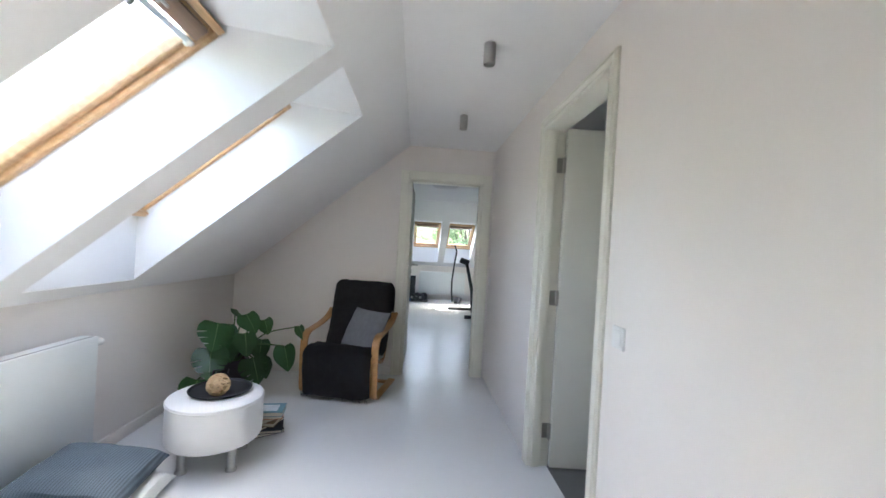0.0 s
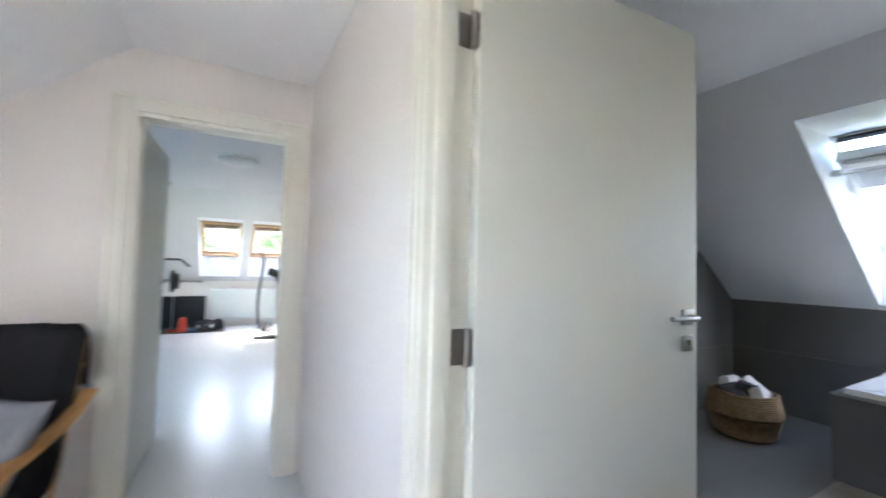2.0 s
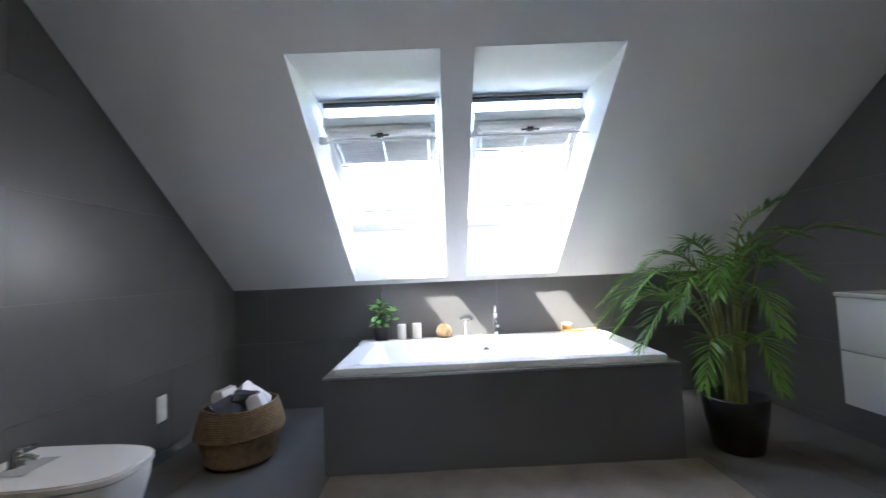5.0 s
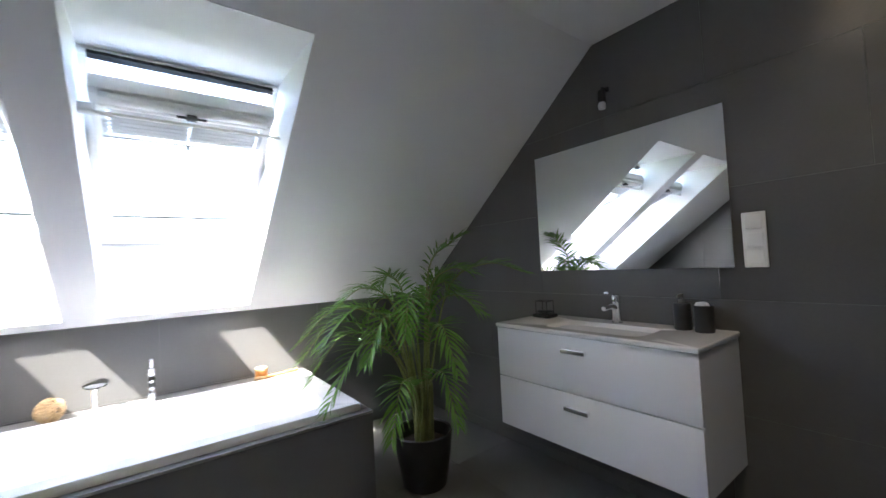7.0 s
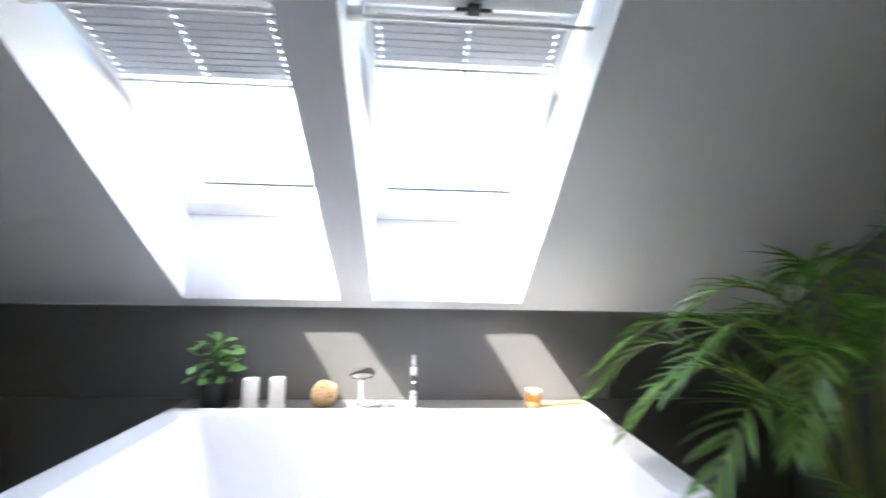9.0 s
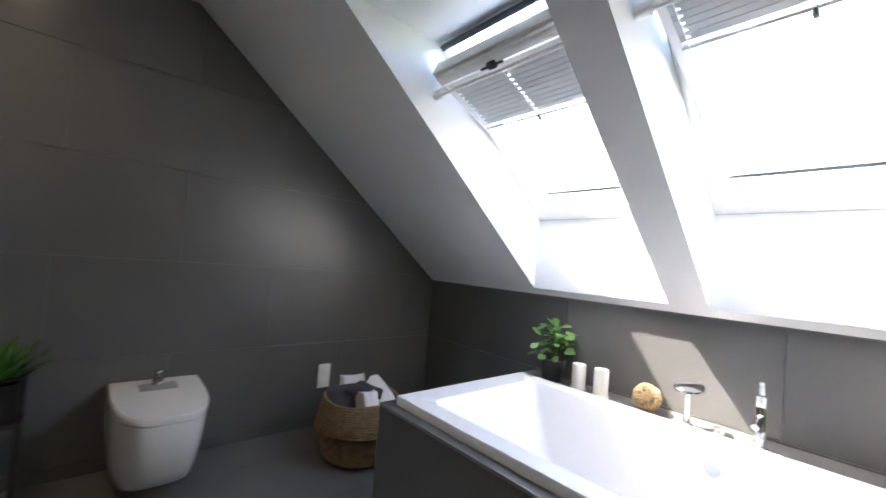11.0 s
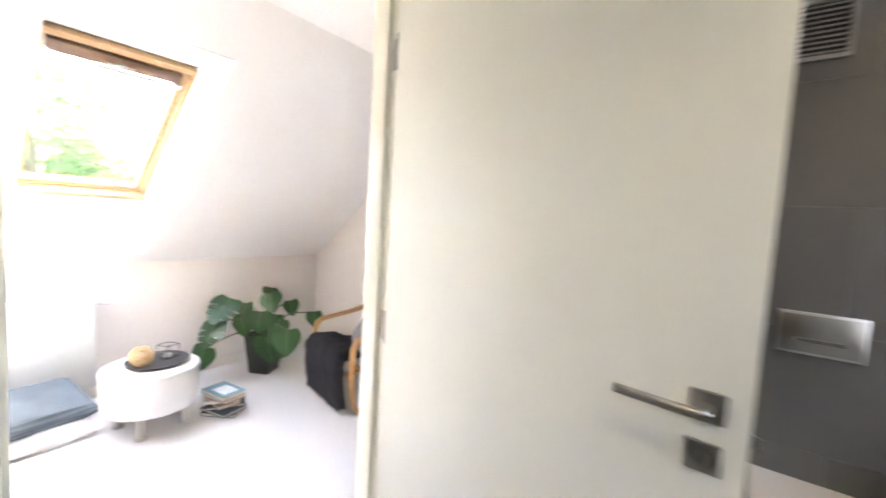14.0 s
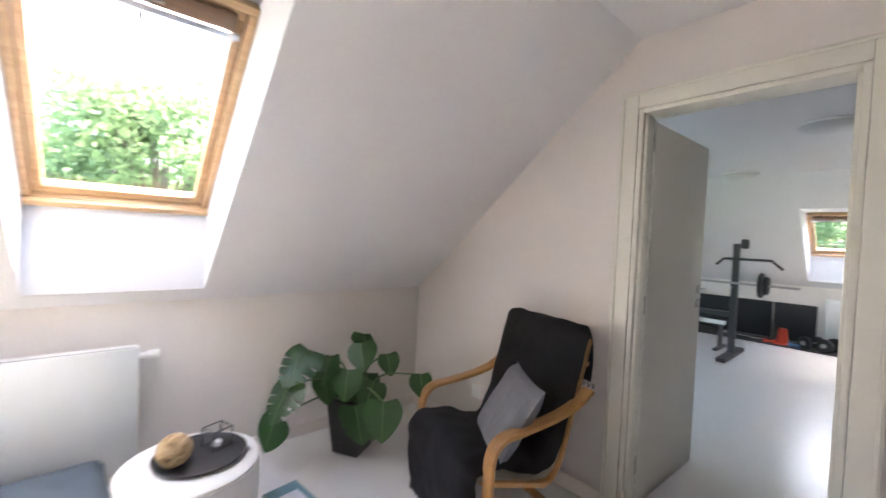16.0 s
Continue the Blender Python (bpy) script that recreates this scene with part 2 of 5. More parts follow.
def lathe(profile, steps=32, bm=None, squash=1.0):
    """A profile of (radius, height) turned round z."""
    b = bmesh.new()
    rings = []
    for r, z in profile:
        if r < 1e-5:
            rings.append([b.verts.new((0, 0, z))] * steps)
        else:
            rings.append([b.verts.new((r * math.cos(2 * math.pi * i / steps), squash * r * math.sin(2 * math.pi * i / steps), z)) for i in range(steps)])
    for p, q in zip(rings, rings[1:]):
        for i in range(steps):
            j = (i + 1) % steps
            vs = []
            for v in (p[i], p[j], q[j], q[i]):
                if v not in vs:
                    vs.append(v)
            if len(vs) > 2:
                b.faces.new(vs)
    return join(bm, b)


def tube(points, radius, sides=8, bm=None, flat=None):
    """A round bar along points; radius may be a list; flat=(w, h) gives a flat bar with rounded edges, w along the world's level."""
    b = bmesh.new()
    pts = [Vector(p) for p in points]
    rs = radius if isinstance(radius, (list, tuple)) else [radius] * len(pts)
    rings, last = [], None
    for i, p in enumerate(pts):
        d = (pts[min(i + 1, len(pts) - 1)] - pts[max(i - 1, 0)]).normalized()
        if last is None:
            last = Vector((0, 0, 1)).cross(d)
            if last.length < 0.1:
                last = Vector((1, 0, 0))
        side = (last - d * last.dot(d)).normalized()
        last, up = side, d.cross(side).normalized()
        ring = []
        for k in range(sides):
            a = 2 * math.pi * k / sides
            if flat:
                c, s = math.cos(a), math.sin(a)
                u = math.copysign(abs(c) ** 0.35, c) * flat[0] / 2
                w = math.copysign(abs(s) ** 0.35, s) * flat[1] / 2
            else:
                u, w = rs[i] * math.cos(a), rs[i] * math.sin(a)
            ring.append(b.verts.new(p + side * u + up * w))
        rings.append(ring)
    for p, q in zip(rings, rings[1:]):
        for k in range(sides):
            b.faces.new((p[k], p[(k + 1) % sides], q[(k + 1) % sides], q[k]))
    b.faces.new(rings[0][::-1])
    b.faces.new(rings[-1])
    return join(bm, b)


def curve_points(ctrl, steps=8):
    """A smooth line through control points."""
    c = [Vector(p) for p in ctrl]
    c = [c[0] * 2 - c[1]] + c + [c[-1] * 2 - c[-2]]
    out = []
    for i in range(1, len(c) - 2):
        for s in range(steps):
            t = s / steps
            out.append(0.5 * ((2 * c[i]) + (c[i + 1] - c[i - 1]) * t + (2 * c[i - 1] - 5 * c[i] + 4 * c[i + 1] - c[i + 2]) * t * t + (3 * c[i] - c[i - 1] - 3 * c[i + 1] + c[i + 2]) * t ** 3))
    return out + [c[-2]]


def pillow(w, d, h, puff=0.5, n=14, seed=0, sag=0.0):
    """A stuffed cushion: full in the middle, thin at its seam, with pulled corners."""
    b = bmesh.new()
    rnd = random.Random(seed)
    off = Vector((rnd.random() * 9, rnd.random() * 9, 0))
    sheets = []
    for s in (1, -1):
        grid = []
        for i in range(n + 1):
            row = []
            for j in range(n + 1):
                u, v = 2 * i / n - 1, 2 * j / n - 1
                k = ((1 - u ** 4) * (1 - v ** 4)) ** puff
                pull = 1 - 0.07 * (1 - abs(u) ** 3) * abs(v) ** 6 - 0.07 * (1 - abs(v) ** 3) * abs(u) ** 6
                wob = noise.noise(Vector((u * 2.2, v * 2.2, s)) + off) * 0.10 * h * k
                row.append(b.verts.new((u * w / 2 * pull, v * d / 2 * pull, s * h / 2 * k + wob - sag * (u * u + v * v))))
            grid.append(row)
        for i in range(n):
            for j in range(n):
                b.faces.new((grid[i][j], grid[i + 1][j], grid[i + 1][j + 1], grid[i][j + 1]))
    bmesh.ops.remove_doubles(b, verts=b.verts, dist=0.0008)
    return b


# ---- plan ----
XE, XB = 0.70, 0.81            # the wall between landing and bathroom
YE, YG = 4.265, 4.385          # the wall between landing and gym
CH, CB = 2.31, 2.39            # ceilings
HK = (-1.81, 0.93)             # landing: knee wall, where the slope starts
HT = (-0.17, CH)
BK = (4.68, 0.985)             # bathroom: the same
BT = (2.915, CB)
YN, YS = 3.835, -0.285         # bathroom's end walls
LIFT = 0.43                    # from the slope's lining up to the windows' plane
LIFT_L = 0.44                 # the same over the landing
Y0 = -2.2                      # landing's far end behind the walk
GN = 10.30                     # gym's knee wall


def slope_at(k, t, x):
    return k[1] + (t[1] - k[1]) * (x - k[0]) / (t[0] - k[0])


def pitched_ceiling(name, k, t, y0, y1, holes, bx, tx, mat, label, lift=LIFT, rise=0.0):
    """The lining under a roof with windows: openings with an upright lower and a level upper lining. Runs along y."""
    ob = thing(name, label, "ceiling", kind="structure")
    zb, zt = slope_at(k, t, bx), slope_at(k, t, tx)
    s = (t[1] - k[1]) / (t[0] - k[0])
    txo, zto = tx - (lift - rise) / s, zt + rise
    full = [k, t, (t[0], t[1] + lift), (k[0], k[1] + lift)]
    low = [k, (bx, zb), (bx, zb + lift), (k[0], k[1] + lift)]
    high = [(tx, zt), t, (t[0], t[1] + lift), (txo, zto)]
    bm, y = bmesh.new(), y0
    for a, b in holes:
        prism(full, "y", y, a, bm)
        prism(low, "y", a, b, bm)
        prism(high, "y", a, b, bm)
        y = b
    prism(full, "y", y, y1, bm)
    part("lining", bm, mat, ob)
    rv = bmesh.new()
    e = 0.003
    sg = 1 if t[0] > k[0] else -1
    for a, b in holes:
        hole = [(bx, zb + 0.002), (tx, zt - 0.002), (txo, zto - 0.002), (bx, zb + lift)]
        prism(hole, "y", a, a + e, rv)
        prism(hole, "y", b - e, b, rv)
        box(min(bx, bx + sg * e), a, zb + 0.004, max(bx, bx + sg * e), b, zb + lift, bm=rv)
        prism([(tx - sg * 0.003, zt), (txo, zto), (txo, zto - e), (tx - sg * 0.003, zt - e)], "y", a, b, rv)
    part("window_reveal", rv, REVEAL, ob, "white painted window lining")
    return (bx, zb + lift), (txo, zto)


def roof_window(label, lo, hi, ya, yb, frame_mat, dark_mat, tilt=0.0, blind=0.0, wooden=True):
    """A pivoting roof window between its lower and upper edge (x, z), from ya to yb. Local x runs up the slope, y across, z outwards."""
    d = Vector((hi[0] - lo[0], 0, hi[1] - lo[1]))
    length, w = d.length, yb - ya
    ux = d.normalized()
    uy = Vector((0, 1, 0))
    uz = ux.cross(uy)
    if uz.z < 0:
        uy = -uy
        uz = ux.cross(uy)
    rot = Matrix((ux, uy, uz)).transposed().to_4x4()
    m = Matrix.Translation(((lo[0] + hi[0]) / 2, (ya + yb) / 2, (lo[1] + hi[1]) / 2)) @ rot
    win = thing("window_" + str(len([o for o in bpy.data.objects if o.name.startswith("window_") and o.parent is None]) + 1), label, "roof window", m, "roof windows", "structure")
    L, W, f = length / 2, w / 2 - 0.004, 0.030
    bm = bmesh.new()
    foot = f if wooden else 0.08
    for a in ((-L, -W, -L + foot, W), (L - f, -W, L, W), (-L + foot, -W, L - f, -W + f), (-L + foot, W - f, L - f, W)):
        box(a[0], a[1], -0.05 if wooden else -0.02, a[2], a[3], 0.025 if wooden else 0.07, 0.004, bm)
    part("window_frame", bm, frame_mat, win, smooth=True)
    if wooden:
        part("window_sill", box(-L - 0.004, -W + 0.002, -0.075, -L + 0.03, W - 0.002, -0.051, 0.004), frame_mat, win, smooth=True)
    else:
        part("joint", box(-L - 0.003, -W + 0.002, -0.0225, -L + 0.001, W - 0.002, -0.0205), LAMPGLASS, win, "fine grey joint above the sill lining")
        part("flashing", box(L - 0.028, -W + f, -0.046, L - 0.004, W - f, -0.0205), BLACKM, win, "dark seal strip")
    sash = thing("sash", "", "", None)
    sash.parent = win
    sash.matrix_local = pose(0, 0, 0, 0, math.degrees(tilt), 0)
    g = f + 0.003
    gb = foot + 0.003
    h = 0.040
    bm = bmesh.new()
    for a in ((-L + gb, -W + g, -L + gb + h, W - g), (L - g - h, -W + g, L - g, W - g), (-L + gb + h, -W + g, L - g - h, -W + g + h * 0.8), (-L + gb + h, W - g - h * 0.8, L - g - h, W - g)):
        box(a[0], a[1], -0.028, a[2], a[3], 0.018 if wooden else 0.04, 0.005, bm)
    part("sash_frame", bm, frame_mat, sash, smooth=True)
    pane = part("pane", box(-L + gb + h - 0.005, -W + g + 0.04, 0.006, L - g - h + 0.005, W - g - 0.04, 0.012), GLASS, sash)
    pane.visible_shadow = False
    if not wooden:
        part("seal", box(-L + gb - 0.010, -W + g + 0.01, -0.036, -L + gb + 0.003, W - g - 0.01, -0.0285), BLACKM, sash, "thin dark rubber seal")
    top = L - g
    vent = 0.075 if wooden else 0.056
    part("vent_bar", box(top - vent, -W + g + 0.03, -0.060, top - 0.012, W - g - 0.03, -0.029, 0.006), dark_mat, sash, "grooved ventilation bar", smooth=True)
    part("latch", tube([(top - 0.05, -0.055, -0.071), (top - 0.05, 0.055, -0.071)], 0.006, 8, box(top - 0.065, -0.02, -0.078, top - 0.035, 0.02, -0.060, 0.004)), DARKGREY if not wooden else STEEL, sash, smooth=True)
    bt = top - vent - 0.010
    part("blind_cassette", box(bt - 0.022, -W + g + 0.012, -0.052, bt, W - g - 0.012, -0.030, 0.004), ALU if wooden else WFRAME, sash, "slim metal blind cassette", smooth=True)
    if not wooden:
        part("pull_bar", tube([(bt - 0.012, -W + g - 0.03, -0.085), (bt - 0.012, W - g + 0.03, -0.085)], 0.007, 8, box(bt - 0.026, -W + g - 0.032, -0.092, bt + 0.001, -W + g + 0.02, -0.05, 0.004)), WFRAME, sash, smooth=True)
    for s in (-1, 1):
        part("blind_clip", box(bt - 0.03, s * (W - g - 0.04) - 0.01, -0.056, bt - 0.002, s * (W - g - 0.04) + 0.01, -0.046, 0.002), WPLASTIC, sash)
    end = bt - 0.022
    if blind:
        count = int(blind / 0.026)
        for i in range(count):
            x = bt - 0.030 - i * 0.026
            b, y = bmesh.new(), -W + g + 0.03
            box(0.005, y, -0.001, 0.0145, -y, 0.001, bm=b)
            box(-0.0145, y, -0.001, -0.003, -y, 0.001, bm=b)
            for s in (-0.38, 0, 0.38, 9):
                stop = min(s * w - 0.007, W - g - 0.03)
                box(-0.003, y, -0.001, 0.005, stop, 0.001, bm=b)
                y = stop + 0.014
            part("slat", moved(b, pose(x, 0, -0.03, 0, 4, 0)), SLATMAT, sash)
        end = bt - 0.03 - count * 0.026
        for s in (-0.38, 0, 0.38):
            part("cord", tube([(bt - 0.02, s * w, -0.044), (end, s * w, -0.044)], 0.0018, 6), WPLASTIC, sash)
        part("bottom_rail", box(end - 0.014, -W + g + 0.028, -0.04, end, W - g - 0.028, -0.02, 0.003), SLATMAT, sash)
    part("pull_knob", tube([(end + 0.002, 0, -0.04), (end - 0.02, 0, -0.045), (end - 0.032, 0, -0.046)], [0.004, 0.009, 0.006], 8), DARKGREY, sash, smooth=True)
    return win


# ---- landing ----
def wall(name, label, boxes, mat):
    bm = bmesh.new()
    for b in boxes:
        box(*b, bm=bm)
    return tagged(part(name, bm, mat), label, "wall", kind="structure")


tagged(part("floor_landing", box(-2.0, Y0 - 0.2, -0.2, XE + 0.115, YG, 0.0), FLOORMAT), "glossy off-white painted floor of the landing", "floor", kind="structure")
tagged(part("ceiling_landing", box(HT[0], Y0 - 0.1, CH, XE, YE, CH + 0.15), WHITE), "flat white ceiling of the landing", "ceiling", kind="structure")
D0, D1, DT = 1.815, 2.655, 2.075          # bathroom doorway
G0, G1, GT = -0.158, 0.594, 1.975         # gym doorway
wall("wall_between_landing_and_bathroom", "warm white painted wall with the bathroom doorway",
     [(XE, Y0, 0, XB - 0.012, D0, 2.6), (XE, D1, 0, XB - 0.012, YE, 2.6), (XE, D0, DT, XB - 0.012, D1, 2.6)], WALL)
wall("wall_north_landing", "warm white painted end wall with the gym doorway",
     [(-2.0, YE, 0, G0, YG, 2.7), (G1, YE, 0, XB + 4.1, YG, 2.7), (G0, YE, GT, G1, YG, 2.7)], WALL)
wall("wall_south_landing", "plain warm white end wall", [(-2.0, Y0 - 0.12, 0, XB, Y0, 2.7)], WALL)
tagged(part("wall_knee_landing", prism([(HK[0], 0), HK, (HK[0] - 0.15, HK[1] + LIFT_L), (HK[0] - 0.15, 0)], "y", Y0, YE), WALL), "low warm beige knee wall under the slope", "wall", kind="structure")
holes = [(1.235, 1.915), (2.085, 2.76)]
lo, hi = pitched_ceiling("ceiling_slope_landing", HK, HT, Y0, YE, holes, -1.73, -0.43, WHITE, "white pitched ceiling with two deep window openings", LIFT_L, 0.05)
for a, b in holes:
    roof_window("pine-framed roof window in a deep white lining", lo, hi, a, b, PINE, DARKWOOD)
# skirting
for n, bx_ in enumerate(((HK[0], Y0, 0, HK[0] + 0.014, YE, 0.075), (HK[0] + 0.014, YE - 0.014, 0, G0 - 0.092, YE, 0.075))):
    tagged(part("baseboard", box(*bx_, 0.004), WALL, smooth=True), "low painted skirting along the wall", "baseboard", kind="structure")


def door_frame(name, label, m, width, height, depth, c):
    """Stepped lacquered frame round a doorway. Local x across the opening from 0 to width, y through the wall from 0 to depth."""
    ob = thing(name, label, "door frame", m, "", "structure")
    for y0, y1 in ((-0.016, 0.0), (depth, depth + 0.016)):
        part("architrave", box(-c, y0, 0, -0.002, y1, height + c, 0.004), FRAMEPAINT, ob, smooth=True)
        part("architrave", box(width + 0.002, y0, 0, width + c, y1, height + c, 0.004), FRAMEPAINT, ob, smooth=True)
        part("architrave", box(-0.002, y0, height + 0.002, width + 0.002, y1, height + c, 0.004), FRAMEPAINT, ob, smooth=True)
    for x0, x1 in ((-c + 0.006, -c + 0.020), (width + c - 0.020, width + c - 0.006)):
        part("moulding", box(x0, -0.022, 0, x1, -0.0155, height + c - 0.02, 0.003), FRAMEPAINT, ob, smooth=True)
    part("moulding", box(-c + 0.006, -0.022, height + c - 0.0195, width + c - 0.006, -0.0155, height + c - 0.006, 0.003), FRAMEPAINT, ob, smooth=True)
    for x0, x1 in ((0, 0.022), (width - 0.022, width)):
        part("jamb", box(x0, -0.012, 0, x1, depth + 0.012, height, 0.003), FRAMEPAINT, ob, smooth=True)
    part("head", box(0.022, -0.012, height - 0.022, width - 0.022, depth + 0.012, height, 0.003), FRAMEPAINT, ob, smooth=True)
    for x0, x1 in ((0.022, 0.036), (width - 0.036, width - 0.022)):
        part("stop", box(x0, 0.012, 0, x1, depth - 0.045, height - 0.022, 0.003), FRAMEPAINT, ob, smooth=True)
    return ob


def door_leaf(name, label, m, width, height, side, lever_in=1):
    """A flush leaf. Local x from hinge to lock, y from 0 (the seen face) to side * 0.04."""
    ob = thing(name, label, "door", m, "", "structure")
    y0, y1 = sorted((0, side * 0.04))
    part("leaf", box(0.002, y0, 0.008, width, y1, height, 0.003), DOORPAINT, ob, smooth=True)
    for face, s in ((0, -side), (side * 0.04, side)):
        a, b = sorted((face, face + s * 0.009))
        hx, hz = width - 0.058, 1.084
        h = part("door_handle", box(hx - 0.026, a, hz - 0.026, hx + 0.026, b, hz + 0.026, 0.003), STEEL, ob, "satin steel lever on a square rose", smooth=True)
        y = face + s * 0.048
        part("lever", tube([(hx, face + s * 0.008, hz), (hx, y - s * 0.006, hz), (hx - 0.012, y, hz), (hx - 0.06, y, hz), (hx - 0.135, y, hz + 0.002)], 0.0085, 10), STEEL, h, smooth=True)
        k = part("lock_rose", box(hx - 0.026, a, hz - 0.112, hx + 0.026, b, hz - 0.060, 0.003), STEEL, ob, "square steel lock rose", smooth=True)
        part("thumb_turn", moved(lathe([(0.0, 0.008), (0.011, 0.008), (0.012, 0.0), (0.0, 0.0)], 16), pose(hx, face + s * 0.0095, hz - 0.086, 90 * s if s < 0 else -90)), CHROME, k, smooth=True)
    part("lock_plate", box(width - 0.001, y0 + 0.009, 0.93, width + 0.0015, y1 - 0.009, 1.16), STEEL, ob)
    part("latch", box(width + 0.0015, y0 + 0.013, 1.03, width + 0.012, y1 - 0.013, 1.052, 0.002), CHROME, ob)
    for hz in (0.22, 1.03, 1.84):
        b = tube([(-0.010, side * 0.014, hz - 0.047), (-0.010, side * 0.014, hz + 0.047)], 0.0075, 10)
        box(-0.001, side * 0.005, hz - 0.045, 0.0015, side * 0.036, hz + 0.045, bm=b)
        box(-0.048, side * 0.0275, hz - 0.045, -0.010, side * 0.0302, hz + 0.045, bm=b)
        for k in (-0.018, 0.018):
            moved_b = moved(lathe([(0, 0.0), (0.004, 0.0), (0.003, 0.0012), (0, 0.0012)], 8), pose(-0.034, side * 0.0275, hz + k, 90))
            join(b, moved_b)
        part("hinge", b, STEEL, ob, "satin steel hinge", smooth=True)
    return ob


# local x runs along the wall from the south jamb, y through the wall
door_frame("door_frame_bathroom", "cream lacquered frame of the bathroom doorway", Matrix(((0, 1, 0, XE), (1, 0, 0, D0), (0, 0, 1, 0), (0, 0, 0, 1))), D1 - D0, DT, XB - XE, 0.048)
door_frame("door_frame_gym", "cream lacquered frame of the gym doorway", pose(G0, YE, 0), G1 - G0, GT, YG - YE, 0.085)
door_leaf("door_1", "cream flush bathroom door standing wide open", pose(XB + 0.010, 2.602, 0, 0, 0, -4.0), 0.862, 2.06, 1)
door_leaf("door_2", "cream flush gym door standing wide open", pose(G0 + 0.03, YG + 0.008, 0, 0, 0, 88), 0.74, 1.94, 1)


def wall_switch(label, m, rockers=1, group="", vertical=True):
    """Square white switches or sockets one above another; local y points out of the wall."""
    ob = thing("wall_switch", label, "switch", m, group)
    p = 0.081
    part("frame", box(-p / 2, 0, -p / 2, p / 2, 0.008, p / 2 + (rockers - 1) * 0.072, 0.003), WPLASTIC, ob, smooth=True)
    for i in range(rockers):
        part("rocker", box(-0.028, 0.008, -0.028 + i * 0.072, 0.028, 0.0125, 0.028 + i * 0.072, 0.0025), WPLASTIC, ob, smooth=True)
    return ob


wall_switch("square white light switch on the warm wall", pose(XE, 1.66, 1.005, 0, 0, 90))
wall_switch("square white light switch beside the gym doorway", pose(XE, 4.17, 0.99, 0, 0, 90))
wall_switch("white wall socket low on the end wall", pose(-1.13, YE, 0.30, 0, 0, 180))


def ceiling_spot(x, y):
    ob = thing("ceiling_spotlight", "small brushed steel cylinder spotlight on the ceiling", "ceiling lamp", pose(x, y, CH), "landing spotlights")
    part("mount", lathe([(0, 0), (0.020, 0), (0.020, -0.004), (0, -0.004)], 24), STEEL, ob)
    part("cylinder", lathe([(0, -0.004), (0.028, -0.004), (0.0295, -0.006), (0.0295, -0.106), (0.027, -0.108), (0.026, -0.094), (0, -0.094)], 28), STEEL, ob, smooth=True)
    return ob


ceiling_spot(0.25, 2.19)
ceiling_spot(0.25, 3.245)


def radiator(label, m, length, height, ribs, valve=True):
    """A panel radiator; local x along it, y out of the wall from 0 to 0.11."""
    ob = thing("radiator", label, "radiator", m)
    part("front_panel", box(0, 0.088, 0, length, 0.104, height, 0.006), RADI, ob, smooth=True)
    part("back_panel", box(0.01, 0.018, 0.02, length - 0.01, 0.032, height - 0.02, 0.004), RADI, ob, smooth=True)
    for x in (0, length - 0.004):
        part("side_cover", box(x, 0.022, 0.01, x + 0.004, 0.088, height - 0.004), RADI, ob)
    g = part("top_grille", box(0.004, 0.02, height - 0.012, length - 0.004, 0.088, height - 0.002), RADI, ob)
    # Dark strip laid on the grille: a groove's shade drawn in colour, uncut.
    part("groove_shade", box(0.01, 0.080, height - 0.0018, length - 0.01, 0.086, height - 0.0008), DARKGREY, g)
    if ribs:
        for i in range(ribs):
            x = (i + 0.5) * length / ribs
            part("rib", box(x - 0.009, 0.104, 0.03, x + 0.009, 0.110, height - 0.03, 0.004), RADI, ob)
    if valve:
        part("valve", moved(lathe([(0, 0), (0.011, 0), (0.011, 0.03), (0.019, 0.034), (0.021, 0.075), (0.017, 0.082), (0, 0.082)], 20), pose(length, 0.055, height - 0.05, 0, 90, 0)), WPLASTIC, ob, "white thermostat valve", smooth=True)
    for x in (0.12, length - 0.12):
        part("bracket", box(x - 0.015, 0.0, 0.08, x + 0.015, 0.018, height - 0.08), RADI, ob)
    part("pipe", tube([(length - 0.05, 0.05, 0.01), (length - 0.05, 0.05, -0.12)], 0.008, 8), RADI, ob)
    return ob


radiator("long flat white panel radiator on the knee wall", Matrix(((0, 1, 0, HK[0]), (1, 0, 0, 0.86), (0, 0, 1, 0.12), (0, 0, 0, 1))), 1.63, 0.605, 0)


def ottoman(x, y):
    ob = thing("ottoman", "round white leatherette ottoman on short steel legs", "ottoman", pose(x, y, 0))
    prof = [(0, 0.138), (0.215, 0.138), (0.236, 0.142), (0.246, 0.156), (0.250, 0.24), (0.248, 0.348), (0.244, 0.358)]
    part("body", lathe(prof + [(0.0, 0.358)], 56), LEATHER, ob, smooth=True)
    part("top_pad", lathe([(0, 0.359), (0.246, 0.359), (0.251, 0.364), (0.248, 0.374), (0.23, 0.384), (0.15, 0.389), (0, 0.390)], 56), LEATHER, ob, smooth=True)
    part("piping", lathe([(0.246, 0.356), (0.2525, 0.3565), (0.2525, 0.362), (0.246, 0.3625)], 56), LEATHER, ob, smooth=True)
    for a in (20, 110, 200, 290):
        lx, ly = 0.175 * math.cos(radians(a - 55)), 0.175 * math.sin(radians(a - 55))
        part("leg", moved(lathe([(0, 0), (0.030, 0), (0.030, 0.012), (0.024, 0.018), (0.022, 0.022), (0.022, 0.139), (0, 0.139)], 20), pose(lx, ly, 0)), STEEL, ob, smooth=True)
    return ob


